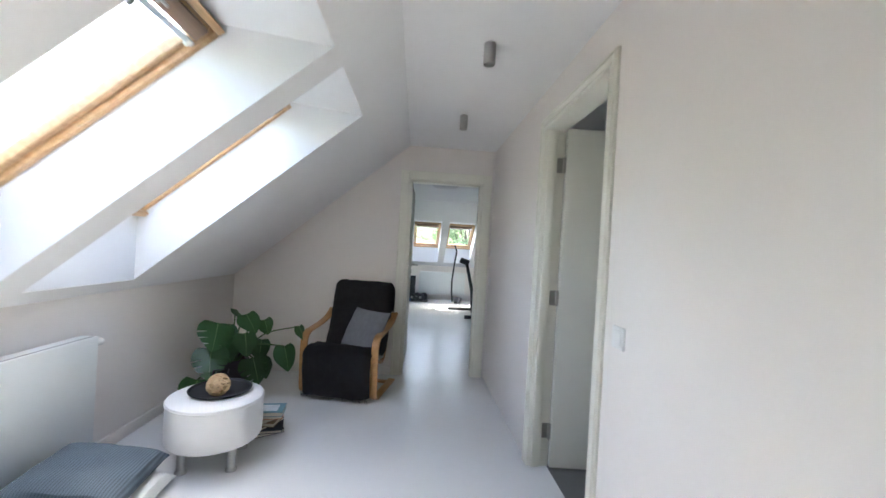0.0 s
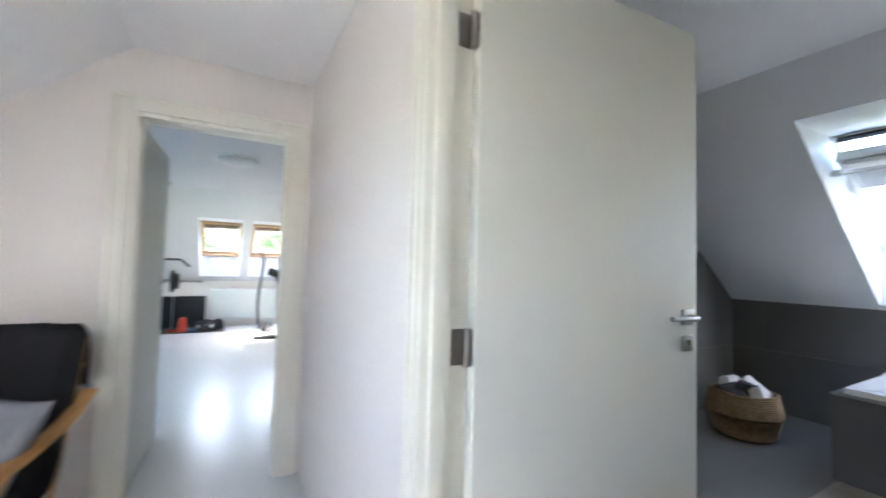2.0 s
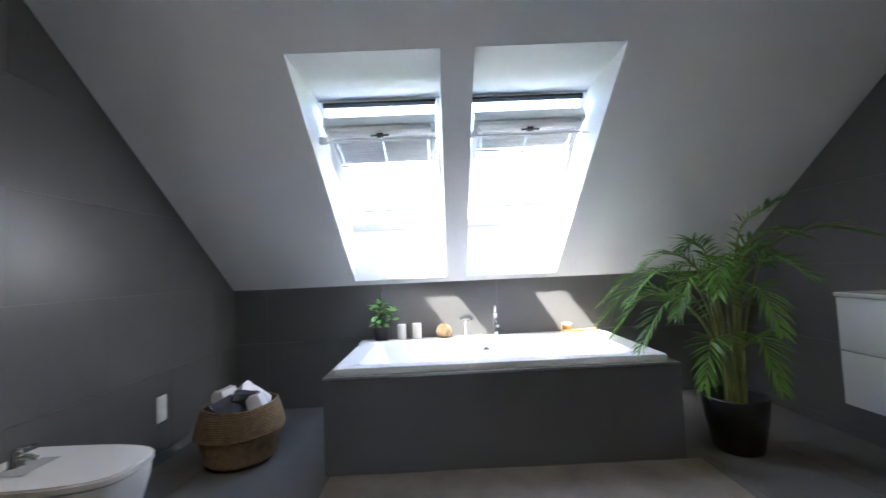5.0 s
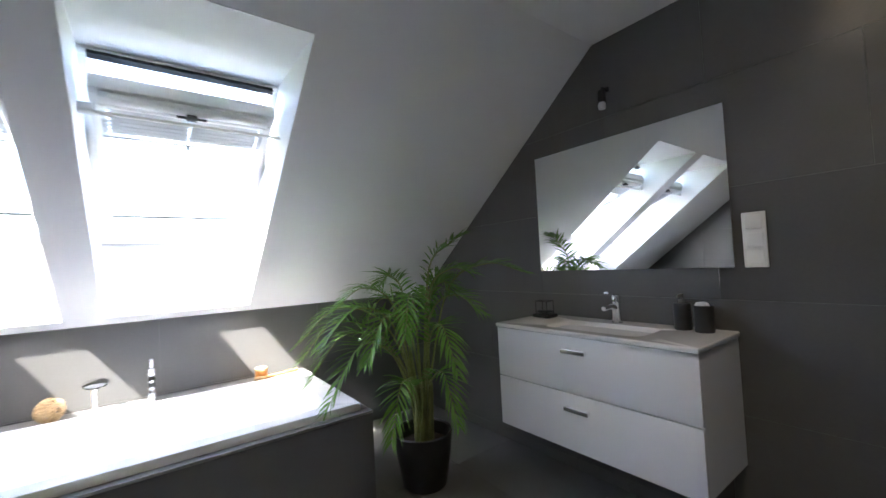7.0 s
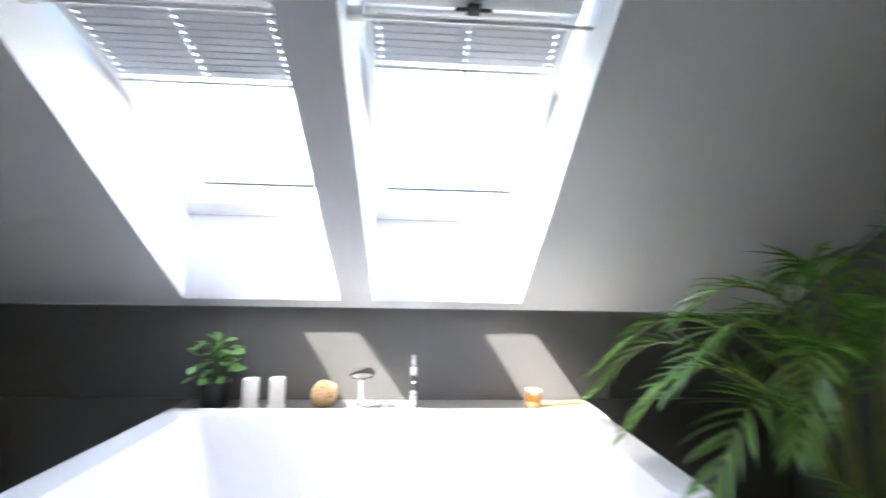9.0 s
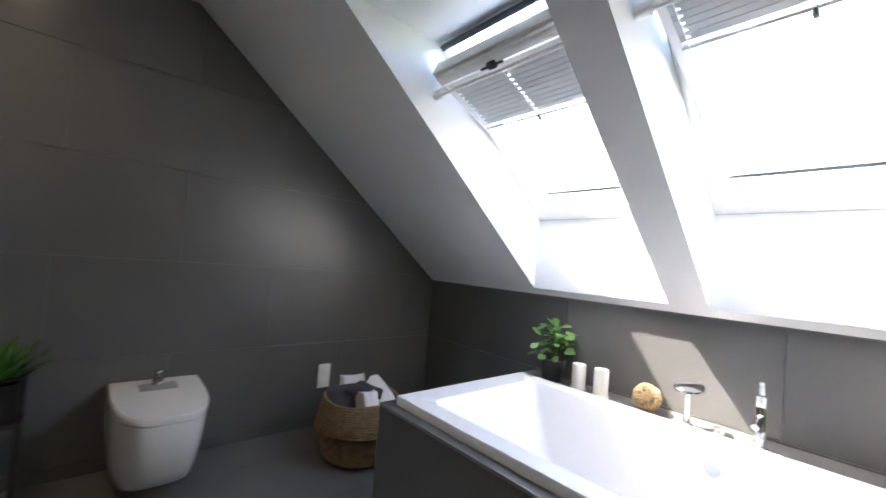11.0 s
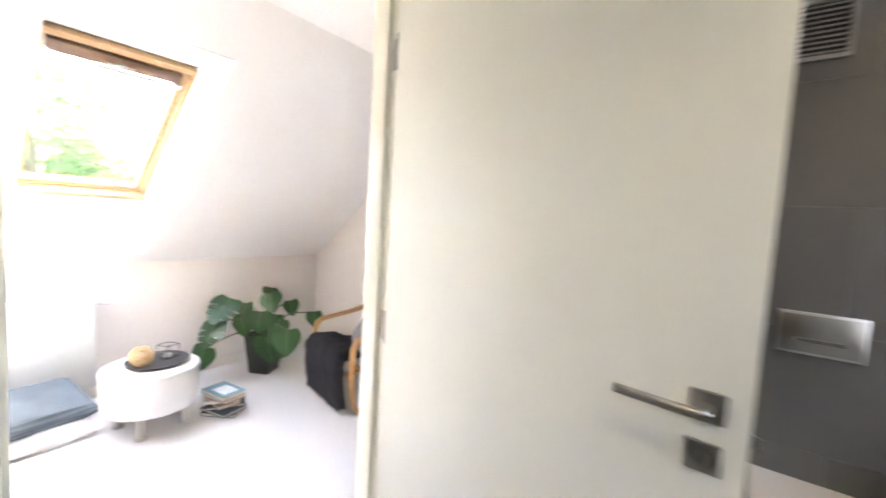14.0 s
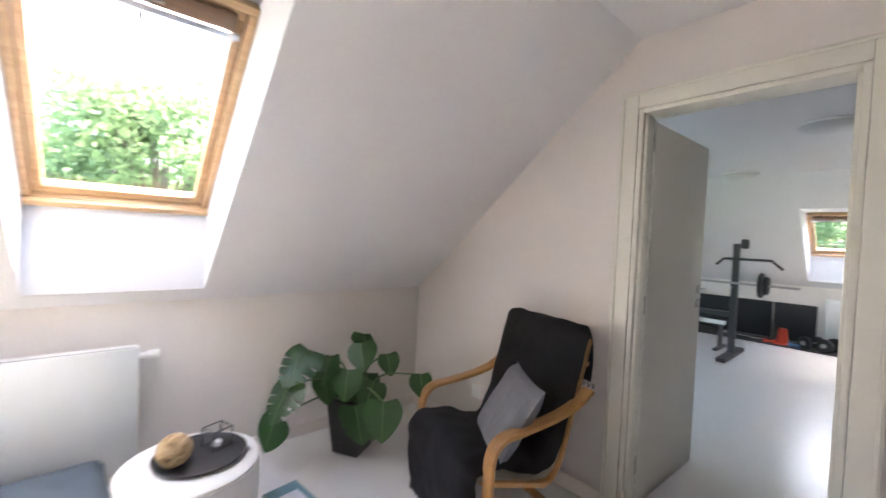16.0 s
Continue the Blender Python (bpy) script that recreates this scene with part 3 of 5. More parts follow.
OX, OY, OZ = -1.15, 2.63, 0.3905
ottoman(OX, OY)
tray = tagged(part("tray", lathe([(0, 0.0), (0.150, 0.0), (0.163, 0.006), (0.168, 0.016), (0.164, 0.017), (0.155, 0.008), (0, 0.006)], 48), BLACKM, smooth=True), "round matt black tray on the ottoman", "tray")
tray.matrix_world = pose(OX + 0.005, OY + 0.03, OZ)


def woven_ball(name, label, r, x, y, z, strands, seed):
    rnd = random.Random(seed)
    bm = bmesh.new()
    for i in range(strands):
        axis = Vector((rnd.gauss(0, 1), rnd.gauss(0, 1), rnd.gauss(0, 1))).normalized()
        u = axis.orthogonal().normalized()
        v = axis.cross(u)
        k, rr, off = rnd.uniform(-0.35, 0.35), r * rnd.uniform(0.93, 0.97), rnd.random() * 6
        c = math.sqrt(1 - k * k)
        pts = [axis * rr * k + (u * math.cos(a) + v * math.sin(a)) * rr * c * (1 + 0.03 * math.sin(3 * a + off)) for a in [2 * math.pi * j / 20 for j in range(21)]]
        tube(pts, 0.0042, 5, bm)
    ob = thing(name, label, "decoration", pose(x, y, z + r))
    tagged(part("weave", bm, RATTAN, ob, smooth=True), kind="stuff")
    return ob


woven_ball("rattan_ball", "woven natural rattan ball on the black tray", 0.060, OX + 0.035, OY - 0.065, OZ + 0.007, 24, 3)


def tealight_holder(x, y, z, size=0.085, m=0):
    ob = thing("tealight_holder", "black wire cube tealight holder with a small candle", "candle holder", pose(x, y, z, 0, 0, m))
    h = size / 2
    bm = bmesh.new()
    for a in (-h, h):
        for b in (-h, h):
            tube([(a, b, 0.003), (a, b, size)], 0.0025, 6, bm)
            tube([(a, -h, 0.003 if b < 0 else size), (a, h, 0.003 if b < 0 else size)], 0.0025, 6, bm)
            tube([(-h, a, 0.003 if b < 0 else size), (h, a, 0.003 if b < 0 else size)], 0.0025, 6, bm)
    part("wire_frame", bm, BLACKM, ob)
    part("tray_plate", box(-h, -h, 0.0005, h, h, 0.003), BLACKM, ob)
    part("tealight", lathe([(0, 0.003), (0.019, 0.003), (0.019, 0.019), (0.017, 0.017), (0, 0.016)], 20), WAX, ob, "white tealight")
    return ob


tealight_holder(OX - 0.03, OY + 0.095, OZ + 0.007, 0.08, 20)

# books in a loose pile
BX, BY = -1.0, 2.99
rb, z = random.Random(11), 0.0
COVERS = ((0.03, 0.035, 0.05), (0.05, 0.06, 0.09), (0.045, 0.04, 0.04), (0.25, 0.18, 0.10), (0.55, 0.50, 0.43), (0.52, 0.17, 0.06), (0.14, 0.27, 0.32))
PAPER = material("page_block", (0.62, 0.57, 0.47), 0.9, spread=0.12, stretch=(1, 1, 60), scale=20)
for i, c in enumerate(COVERS):
    t, w, d = rb.uniform(0.018, 0.028), rb.uniform(0.20, 0.235), rb.uniform(0.135, 0.16)
    cm = material("book_cover", c, 0.4, spread=0.15, scale=14)
    bk = thing("book", ("dark hardback book in a loose floor pile", "dark blue hardback book in a loose floor pile", "black hardback book in a loose floor pile", "tan book in a loose floor pile", "cream paperback book in a loose floor pile", "orange paperback book in a loose floor pile", "blue-white book on top of the floor pile")[i], "book",
               pose(BX + rb.uniform(-0.02, 0.02), BY + rb.uniform(-0.02, 0.02), z, 0, 0, 28 + rb.uniform(-38, 38)), "books on the floor")
    part("cover", box(-w / 2, -d / 2, 0, w / 2, d / 2, 0.0025, 0, box(-w / 2, -d / 2, t - 0.0025, w / 2, d / 2, t, 0, box(-w / 2, -d / 2, 0.0025, -w / 2 + 0.003, d / 2, t - 0.0025))), cm, bk)
    part("page_block", box(-w / 2 + 0.003, -d / 2 + 0.004, 0.0025, w / 2 - 0.004, d / 2 - 0.004, t - 0.0025), PAPER, bk)
    if i == 6:
        part("cover_print", box(-0.05, -0.05, t, 0.08, 0.05, t + 0.0006), material("pale_print", (0.66, 0.68, 0.70), 0.4, spread=0.25, scale=18), bk, "pale cloud-like cover print")
    if i < 3:
        part("spine_bar", box(-w / 2 - 0.0006, -d / 2 + 0.02, 0.008, -w / 2, d / 2 - 0.02, t - 0.01), WPLASTIC, bk)
    z += t + 0.0005


def floor_cushion(name, label, mat, w, d, h, m, seed):
    ob = thing(name, label, "cushion", m, "floor cushions")
    part("cover", pillow(w, d, h, 0.42, 18, seed), mat, ob, smooth=True)
    e = bmesh.new()
    pts = [(-w / 2 * 0.93, -d / 2 * 0.93), (w / 2 * 0.93, -d / 2 * 0.93), (w / 2 * 0.93, d / 2 * 0.93), (-w / 2 * 0.93, d / 2 * 0.93), (-w / 2 * 0.93, -d / 2 * 0.93)]
    tube([(*p, 0) for p in pts], 0.004, 6, e)
    part("seam", e, mat, ob)
    return ob


for cy, tw in ((2.155, 4), (1.70, -3)):
    floor_cushion("floor_cushion", "flat off-white canvas cushion lying on the floor", WFABRIC, 0.45, 0.45, 0.115, pose(-1.425, cy, 0.055, 0, 3, tw), int(cy * 10))
    floor_cushion("floor_cushion", "blue-grey striped cushion lying on a white one", STRIPE, 0.47, 0.47, 0.14, pose(-1.475, cy + 0.01, 0.165, 0, 8, tw + 3), int(cy * 20))


# ---- armchair ----
def armchair(m):
    ob = thing("armchair", "bentwood armchair with cream cushion under a charcoal throw", "armchair", m)
    for s in (-1, 1):
        x = s * 0.31
        line = curve_points([(x, 0.27, 0.022), (x, 0.0, 0.022), (x, -0.20, 0.022), (x, -0.262, 0.05), (x, -0.278, 0.15), (x, -0.285, 0.36), (x, -0.275, 0.47), (x, -0.225, 0.525), (x, -0.12, 0.54), (x, 0.05, 0.565), (x, 0.17, 0.60), (x, 0.26, 0.655)], 6)
        part("arm_loop", tube(line, 0.02, 12, flat=(0.062, 0.022)), BEECH, ob, "bent beech arm and runner", smooth=True)
        xs = s * 0.262
        line = curve_points([(xs, -0.27, 0.33), (xs, -0.1, 0.285), (xs, 0.06, 0.25), (xs, 0.125, 0.30), (xs, 0.19, 0.48), (xs, 0.255, 0.72), (xs, 0.30, 0.88)], 6)
        part("seat_rail", tube(line, 0.02, 12, flat=(0.032, 0.022)), BEECH, ob, smooth=True)
    for y, z in ((-0.255, 0.325), (0.05, 0.245), (0.27, 0.76)):
        part("cross_bar", tube([(-0.275, y, z), (0.275, y, z)], 0.015, 10, flat=(0.05, 0.022)), BEECH, ob, smooth=True)
    part("floor_bar", box(-0.30, 0.20, 0.004, 0.30, 0.25, 0.022, 0.004), BEECH, ob)

    def sheet(profile, half, thick, n=14, wrap=0.0, seed=0, wav=0.004):
        b, rows = bmesh.new(), []
        pts = curve_points(profile, 6)
        for i, p in enumerate(pts):
            d = (pts[min(i + 1, len(pts) - 1)] - pts[max(i - 1, 0)]).normalized()
            nrm = Vector((0, -d.z, d.y))
            row = []
            for j in range(n + 1):
                u = 2 * j / n - 1
                lift = (1 - u ** 6) * thick + noise.noise((u * 3, i * 0.25, seed)) * wav - wrap * max(0.0, (abs(u) - 0.84) / 0.16) ** 1.5
                row.append(b.verts.new(Vector((u * half, p.y, p.z)) + nrm * lift))
            rows.append(row)
        for p, q in zip(rows, rows[1:]):
            for j in range(n):
                b.faces.new((p[j], p[j + 1], q[j + 1], q[j]))
        return b, rows

    back = [(0, -0.32, 0.36), (0, -0.2, 0.345), (0, -0.03, 0.295), (0, 0.05, 0.29), (0, 0.10, 0.33), (0, 0.155, 0.48), (0, 0.225, 0.72), (0, 0.275, 0.89)]
    b, rows = sheet(back, 0.280, 0.03)
    bmesh.ops.solidify(b, geom=b.faces[:], thickness=-0.055)
    part("cushion", b, CREAM, ob, "cream seat cushion showing at the edges", smooth=True)
    throw = [(0, -0.345, 0.045), (0, -0.362, 0.14), (0, -0.375, 0.28), (0, -0.372, 0.375), (0, -0.33, 0.425), (0, -0.2, 0.425), (0, -0.05, 0.375), (0, 0.02, 0.365), (0, 0.065, 0.40), (0, 0.115, 0.52), (0, 0.175, 0.73), (0, 0.222, 0.895), (0, 0.26, 0.930), (0, 0.305, 0.915), (0, 0.33, 0.86), (0, 0.335, 0.66)]
    b, rows = sheet(throw, 0.292, 0.012, 38, 0.042, 4, 0.012)
    bmesh.ops.solidify(b, geom=b.faces[:], thickness=0.008)
    t = part("throw", b, CHARCOAL, ob, "charcoal wool throw with a fringed hem", smooth=True)
    fr = bmesh.new()
    rnd = random.Random(5)
    for i in range(70):
        x = -0.28 + 0.56 * i / 69
        for y, z in ((-0.347, 0.05), (0.335, 0.66)):
            tube([(x, y, z), (x + rnd.uniform(-0.006, 0.006), y + rnd.uniform(-0.006, 0.004), z - rnd.uniform(0.02, 0.036))], 0.0018, 4, fr)
    tagged(part("fringe", fr, CHARCOAL, t), kind="stuff")
    return ob


CM = pose(-0.578, 3.85, 0, 0, 0, -12.6)
armchair(CM)
tp = thing("throw_pillow", "light grey linen pillow leaning in the armchair", "pillow", CM @ pose(0.135, -0.06, 0.545, 60, -8, -18) @ pose(0, 0, 0, 0, 0, -10))
part("cover", pillow(0.40, 0.38, 0.12, 0.5, 16, 8), GREYLINEN, tp, smooth=True)


# ---- monstera ----
def monstera_leaf(size, seed, split=True):
    """A heart-shaped leaf with deep side cuts, its stalk end at the origin and its tip along +y."""
    rnd = random.Random(seed)
    b = bmesh.new()
    n = 42

    def half(t):
        w = 0.52 * math.sin(math.pi * min(1, (t + 0.10) / 1.10) ** 0.66) ** 0.75
        return w * size

    for s in (-1, 1):
        mid, rim = [], []
        for i in range(n + 1):
            t = i / n
            y = (t * 1.12 - 0.12) * size
            w = half(t)
            cut = 1.0
            if split and 0.2 < t < 0.85 and i % 8 == 0:
                cut = 0.44
            x = s * w * cut
            droop = -0.28 * (abs(x) / size) ** 2 * size - 0.16 * t * t * size + 0.05 * size * math.sin(t * 9 + seed) * abs(x) / size
            ym = max(y, 0.0)
            mid.append(b.verts.new((0, ym, -0.16 * t * t * size)))
            rim.append((x, y + 0.1 * abs(x), droop))
        mids = [b.verts.new((r[0] * 0.5, m.co.y + (r[1] - m.co.y) * 0.5, r[2] * 0.45 + m.co.z * 0.55 + 0.012 * size)) for m, r in zip(mid, rim)]
        rims = [b.verts.new(r) for r in rim]
        for i in range(n):
            for p, q in ((mid, mids), (mids, rims)):
                b.faces.new((p[i], p[i + 1], q[i + 1], q[i]) if s > 0 else (p[i], q[i], q[i + 1], p[i + 1]))
    bmesh.ops.remove_doubles(b, verts=b.verts, dist=0.0004)
    return b


def monstera(x, y):
    ob = thing("monstera_plant", "large green monstera in a tall square black pot", "potted plant", pose(x, y, 0))
    b = prism([(-0.085, -0.085), (0.085, -0.085), (0.085, 0.085), (-0.085, 0.085)], "z", 0, 0.33)
    for v in b.verts:
        if v.co.z > 0.1:
            v.co.x *= 1.38
            v.co.y *= 1.38
    bmesh.ops.inset_region(b, faces=[f for f in b.faces if f.calc_center_median().z > 0.32], thickness=0.008)
    tops = [f for f in b.faces if f.calc_center_median().z > 0.32 and f.normal.z > 0.9 and len(f.verts) == 4 and f.calc_area() > 0.03]
    bmesh.ops.translate(b, verts=list({v for f in tops for v in f.verts}), vec=(0, 0, -0.035))
    bmesh.ops.bevel(b, geom=b.edges[:], offset=0.003, segments=2, affect="EDGES")
    moved(b, pose(0, 0, 0, 0, 0, 30))
    part("pot", b, BLACKPOT, ob, "tapered square matt black pot", smooth=True)
    part("soil", moved(box(-0.10, -0.10, 0.288, 0.10, 0.10, 0.300), pose(0, 0, 0, 0, 0, 30)), SOIL, ob)
    # leaf: stalk end, size, heading, droop
    leaves = [(0.02, -0.30, 0.66, 0.27, -60, 38), (0.03, -0.40, 0.50, 0.26, -70, 46), (0.10, -0.02, 0.68, 0.20, -20, 48), (-0.02, 0.06, 0.70, 0.19, 60, 40),
              (0.14, -0.12, 0.55, 0.20, -35, 65), (0.20, 0.10, 0.62, 0.15, -30, 75), (0.22, 0.0, 0.48, 0.20, -25, 65), (0.47, 0.14, 0.57, 0.15, 20, 55),
              (0.20, -0.10, 0.36, 0.26, -35, 80), (-0.02, -0.46, 0.30, 0.22, -60, 75), (0.26, -0.02, 0.33, 0.18, 10, 70), (0.02, -0.20, 0.52, 0.21, -40, 66), (0.12, 0.02, 0.50, 0.19, 0, 70),
              (0.42, -0.06, 0.45, 0.23, -10, 62), (0.0, -0.16, 0.60, 0.20, -100, 55)]
    for i, (lx, ly, lz, s, head, dr) in enumerate(leaves):
        end = Vector((lx, ly, lz))
        start = Vector((lx * 0.08, ly * 0.08, 0.295))
        side = start.lerp(end, 0.5) + Vector((-lx * 0.1, -ly * 0.1, 0.07))
        part("stalk", tube(curve_points([start, side, end], 6), 0.0055, 7), STEM, ob, smooth=True)
        mr = Matrix.Translation(end) @ pose(0, 0, 0, 0, 0, head * 0.5 - 120) @ pose(0, 0, 0, -dr, (i % 3 - 1) * 14, 0)
        lf = part("leaf", moved(monstera_leaf(s * 0.86, i, s > 0.245), mr), LEAF, ob, smooth=True)
        z_ = s * 0.86
        part("midrib", moved(tube([(0, z_ * t, -0.16 * ((t + 0.12) / 1.12) ** 2 * z_ + 0.0015) for t in (0, 0.2, 0.4, 0.6, 0.8, 0.96)], [0.003, 0.003, 0.0025, 0.002, 0.0014, 0.0008], 6), mr), RIB, lf, smooth=True)
    return ob


monstera(-1.47, 3.53)

# ---- bathroom shell ----
tagged(part("floor_bathroom", box(XB + 0.005, YS - 0.1, -0.2, BK[0] + 0.1, YN + 0.1, -0.008), GROUT), "dark grey tiled bathroom floor", "floor", kind="structure")
tagged(part("ceiling_bathroom", box(XB, YS - 0.1, CB, BT[0], YN + 0.1, CB + 0.15), BATHPAINT), "flat pale grey ceiling of the bathroom", "ceiling", kind="structure")
bholes = [(1.15, 1.90), (2.058, 2.815)]
blo, bhi = pitched_ceiling("ceiling_slope_bathroom", BK, BT, YS, YN, bholes, 4.635, 3.21, BATHPAINT, "pale grey pitched ceiling with two deep window openings")
roof_window("white roof window tilted open with a short blind", blo, bhi, *bholes[0], WFRAME, WFRAME, radians(TILT_S), 0.19, False)
roof_window("white roof window tilted open with a slatted blind", blo, bhi, *bholes[1], WFRAME, WFRAME, radians(TILT_S), 0.29, False)
end_outline = [(XB, 0), (BK[0] + 0.1, 0), (BK[0] + 0.1, BK[1] + 0.3), (BT[0], CB + 0.3), (XB, CB + 0.3)]
wn_ = tagged(part("wall_north_bathroom", prism(end_outline, "y", YN + 0.008, YN + 0.12), GROUT), "dark grey large-format tiled wall", "wall", kind="structure")
ws_ = tagged(part("wall_south_bathroom", prism(end_outline, "y", YS - 0.12, YS - 0.008), GROUT), "dark grey large-format tiled wall", "wall", kind="structure")
we_ = tagged(part("wall_knee_bathroom", prism([(BK[0] + 0.008, 0), (BK[0] + 0.008, BK[1] - 0.006), (BK[0] + 0.12, BK[1] + LIFT), (BK[0] + 0.12, 0)], "y", YS - 0.1, YN + 0.1), GROUT), "dark grey tiled knee wall behind the bathtub", "wall", kind="structure")
bm = bmesh.new()
for b in ((XB - 0.012, YS, 0, XB - 0.008, D0 - 0.08, CB), (XB - 0.012, D1 + 0.08, 0, XB - 0.008, YN, CB), (XB - 0.012, D0 - 0.08, DT + 0.08, XB - 0.008, D1 + 0.08, CB)):
    box(*b, bm=bm)
ww_ = tagged(part("wall_west_bathroom", bm, GROUT), "dark grey tiled wall round the doorway", "wall", kind="structure")
ROWS_Z = [0.0, 0.065, 0.54, 1.018, 1.495, 1.972, CB]


def tiles_on(parent, axis, at, face, u0, u1, first, step, top=None, gap=0.0009, skip=None):
    """Large tiles 8 mm thick on a wall; top(u) gives the height that they are cut to."""
    for r, (z0, z1) in enumerate(zip(ROWS_Z, ROWS_Z[1:])):
        u = first + (r % 2) * step * 0.5 - step * 2
        while u < u1:
            a, b = max(u, u0), min(u + step, u1)
            u += step
            if b - a < 0.02:
                continue
            pts = [(a + gap, z0 + gap), (b - gap, z0 + gap), (b - gap, z1 - gap), (a + gap, z1 - gap)]
            if top:
                k, t = top
                b_ = bmesh.new()
                f = b_.faces.new([b_.verts.new((p[0], 0, p[1])) for p in pts])
                nrm = Vector((k[1] - t[1], 0, t[0] - k[0])).normalized()
                if nrm.z < 0:
                    nrm = -nrm
                bmesh.ops.bisect_plane(b_, geom=b_.verts[:] + b_.edges[:] + b_.faces[:], plane_co=(k[0], 0, k[1] - 0.003), plane_no=nrm, clear_outer=True)
                b_.faces.ensure_lookup_table()
                pts = [(v.co.x, v.co.z) for v in b_.faces[0].verts] if b_.faces else []
                b_.free()
                if len(pts) < 3:
                    continue
            cells = [pts]
            if skip:
                s0, s1, sz = skip
                if b <= s0 or a >= s1 or z0 >= sz:
                    pass
                else:
                    cells = []
                    if a < s0 - 0.01:
                        cells.append([(a + gap, z0 + gap), (s0, z0 + gap), (s0, z1 - gap), (a + gap, z1 - gap)])
                    if b > s1 + 0.01:
                        cells.append([(s1, z0 + gap), (b - gap, z0 + gap), (b - gap, z1 - gap), (s1, z1 - gap)])
                    if z1 > sz + 0.01:
                        cells.append([(max(a, s0) + gap, sz), (min(b, s1) - gap, sz), (min(b, s1) - gap, z1 - gap), (max(a, s0) + gap, z1 - gap)])
            for c in cells:
                part("tile", prism(c, axis, at, at + face * 0.008), TILE, parent)


# ---- bathroom things ----
def bathtub():
    ob = thing("bathtub", "white built-in bathtub in a dark tiled surround", "bathtub")
    x0, x1, y0, y1, zt = 3.567, BK[0], 0.805, 2.78, 0.52
    part("front_panel", box(x0, y0, 0, x0 + 0.05, y1, zt - 0.012, 0.0015), TILE, ob, "dark grey tiled side")
    part("end_panel", box(x0 + 0.051, y0, 0, x1 - 0.005, y0 + 0.04, zt - 0.012, 0.0015), TILE, ob, "dark grey tiled side")
    part("end_panel", box(x0 + 0.051, y1 - 0.04, 0, x1 - 0.005, y1, zt - 0.012, 0.0015), TILE, ob, "dark grey tiled side")
    part("rim_ledge", box(x0 - 0.001, y0 - 0.001, zt - 0.011, x0 + 0.055, y1 + 0.001, zt, 0.002), TILE, ob)
    part("rim_ledge", box(x0 + 0.056, y0 - 0.001, zt - 0.011, 4.52, y0 + 0.075, zt, 0.002), TILE, ob)
    part("rim_ledge", box(x0 + 0.056, y1 - 0.065, zt - 0.011, 4.52, y1 + 0.001, zt, 0.002), TILE, ob)
    part("shelf", box(4.47, y0 - 0.001, zt - 0.011, x1 - 0.002, y1 + 0.001, zt + 0.012, 0.002), TILE, ob, "tiled shelf behind the tub")
    part("edge_trim", box(x0 - 0.004, y0, zt - 0.0105, x0 - 0.0012, y1, zt + 0.001), STEEL, ob, "thin steel edge strip")
    b = bmesh.new()
    ox0, ox1, oy0, oy1 = x0 + 0.045, 4.468, y0 + 0.04, y1 - 0.045
    loops = []

    def ring(ax, bx, ay, by, z, r, n=6):
        vs = []
        for cx, cy, a0 in ((bx - r, by - r, 0), (ax + r, by - r, 90), (ax + r, ay + r, 180), (bx - r, ay + r, 270)):
            for i in range(n + 1):
                a = radians(a0 + 90 * i / n)
                vs.append(b.verts.new((cx + r * math.cos(a), cy + r * math.sin(a), z)))
        loops.append(vs)

    ring(ox0, ox1, oy0, oy1, zt + 0.0005, 0.012)
    ring(ox0, ox1, oy0, oy1, zt + 0.030, 0.012)
    ring(ox0 + 0.004, ox1 - 0.004, oy0 + 0.004, oy1 - 0.004, zt + 0.035, 0.012)
    ix0, ix1, iy0, iy1 = ox0 + 0.085, ox1 - 0.085, oy0 + 0.12, oy1 - 0.12
    ring(ix0, ix1, iy0, iy1, zt + 0.035, 0.05)
    ring(ix0 + 0.006, ix1 - 0.006, iy0 + 0.006, iy1 - 0.006, zt + 0.029, 0.05)
    ring(ix0 + 0.05, ix1 - 0.05, iy0 + 0.14, iy1 - 0.14, 0.20, 0.07)
    ring(ix0 + 0.09, ix1 - 0.09, iy0 + 0.20, iy1 - 0.20, 0.125, 0.09)
    for p, q in zip(loops, loops[1:]):
        for i in range(len(p)):
            j = (i + 1) % len(p)
            b.faces.new((p[i], p[j], q[j], q[i]))
    b.faces.new(loops[-1])
    part("basin", b, ACRYLIC, ob, "glossy white acrylic basin", smooth=True)
    part("overflow", moved(lathe([(0, 0), (0.028, 0), (0.028, 0.006), (0, 0.008)], 24), pose(ix1 - 0.012, 1.79, 0.46, 0, -82, 0)), CHROME, ob, smooth=True)


SHZ = 0.533
bathtub()
hs = thing("hand_shower", "chrome hand shower on the tub shelf", "shower head", pose(4.535, 1.93, SHZ))
part("holder", lathe([(0, 0), (0.024, 0), (0.024, 0.006), (0.015, 0.010), (0.014, 0.055), (0, 0.06)], 20), CHROME, hs, smooth=True)
part("handle", tube([(0, 0, 0.055), (-0.002, 0, 0.12), (-0.014, -0.006, 0.155)], [0.013, 0.012, 0.011], 12), CHROME, hs, smooth=True)
part("head", moved(lathe([(0, 0.012), (0.03, 0.012), (0.055, 0.006), (0.057, 0), (0.052, -0.005), (0, -0.005)], 28), pose(-0.03, -0.010, 0.164, 0, -16, 0)), CHROME, hs, smooth=True)
kn = tagged(part("diverter_knob", lathe([(0, 0), (0.024, 0), (0.024, 0.005), (0.019, 0.008), (0.019, 0.028), (0.016, 0.031), (0, 0.031)], 24), CHROME, smooth=True), "short round chrome knob on the tub shelf", "tap")
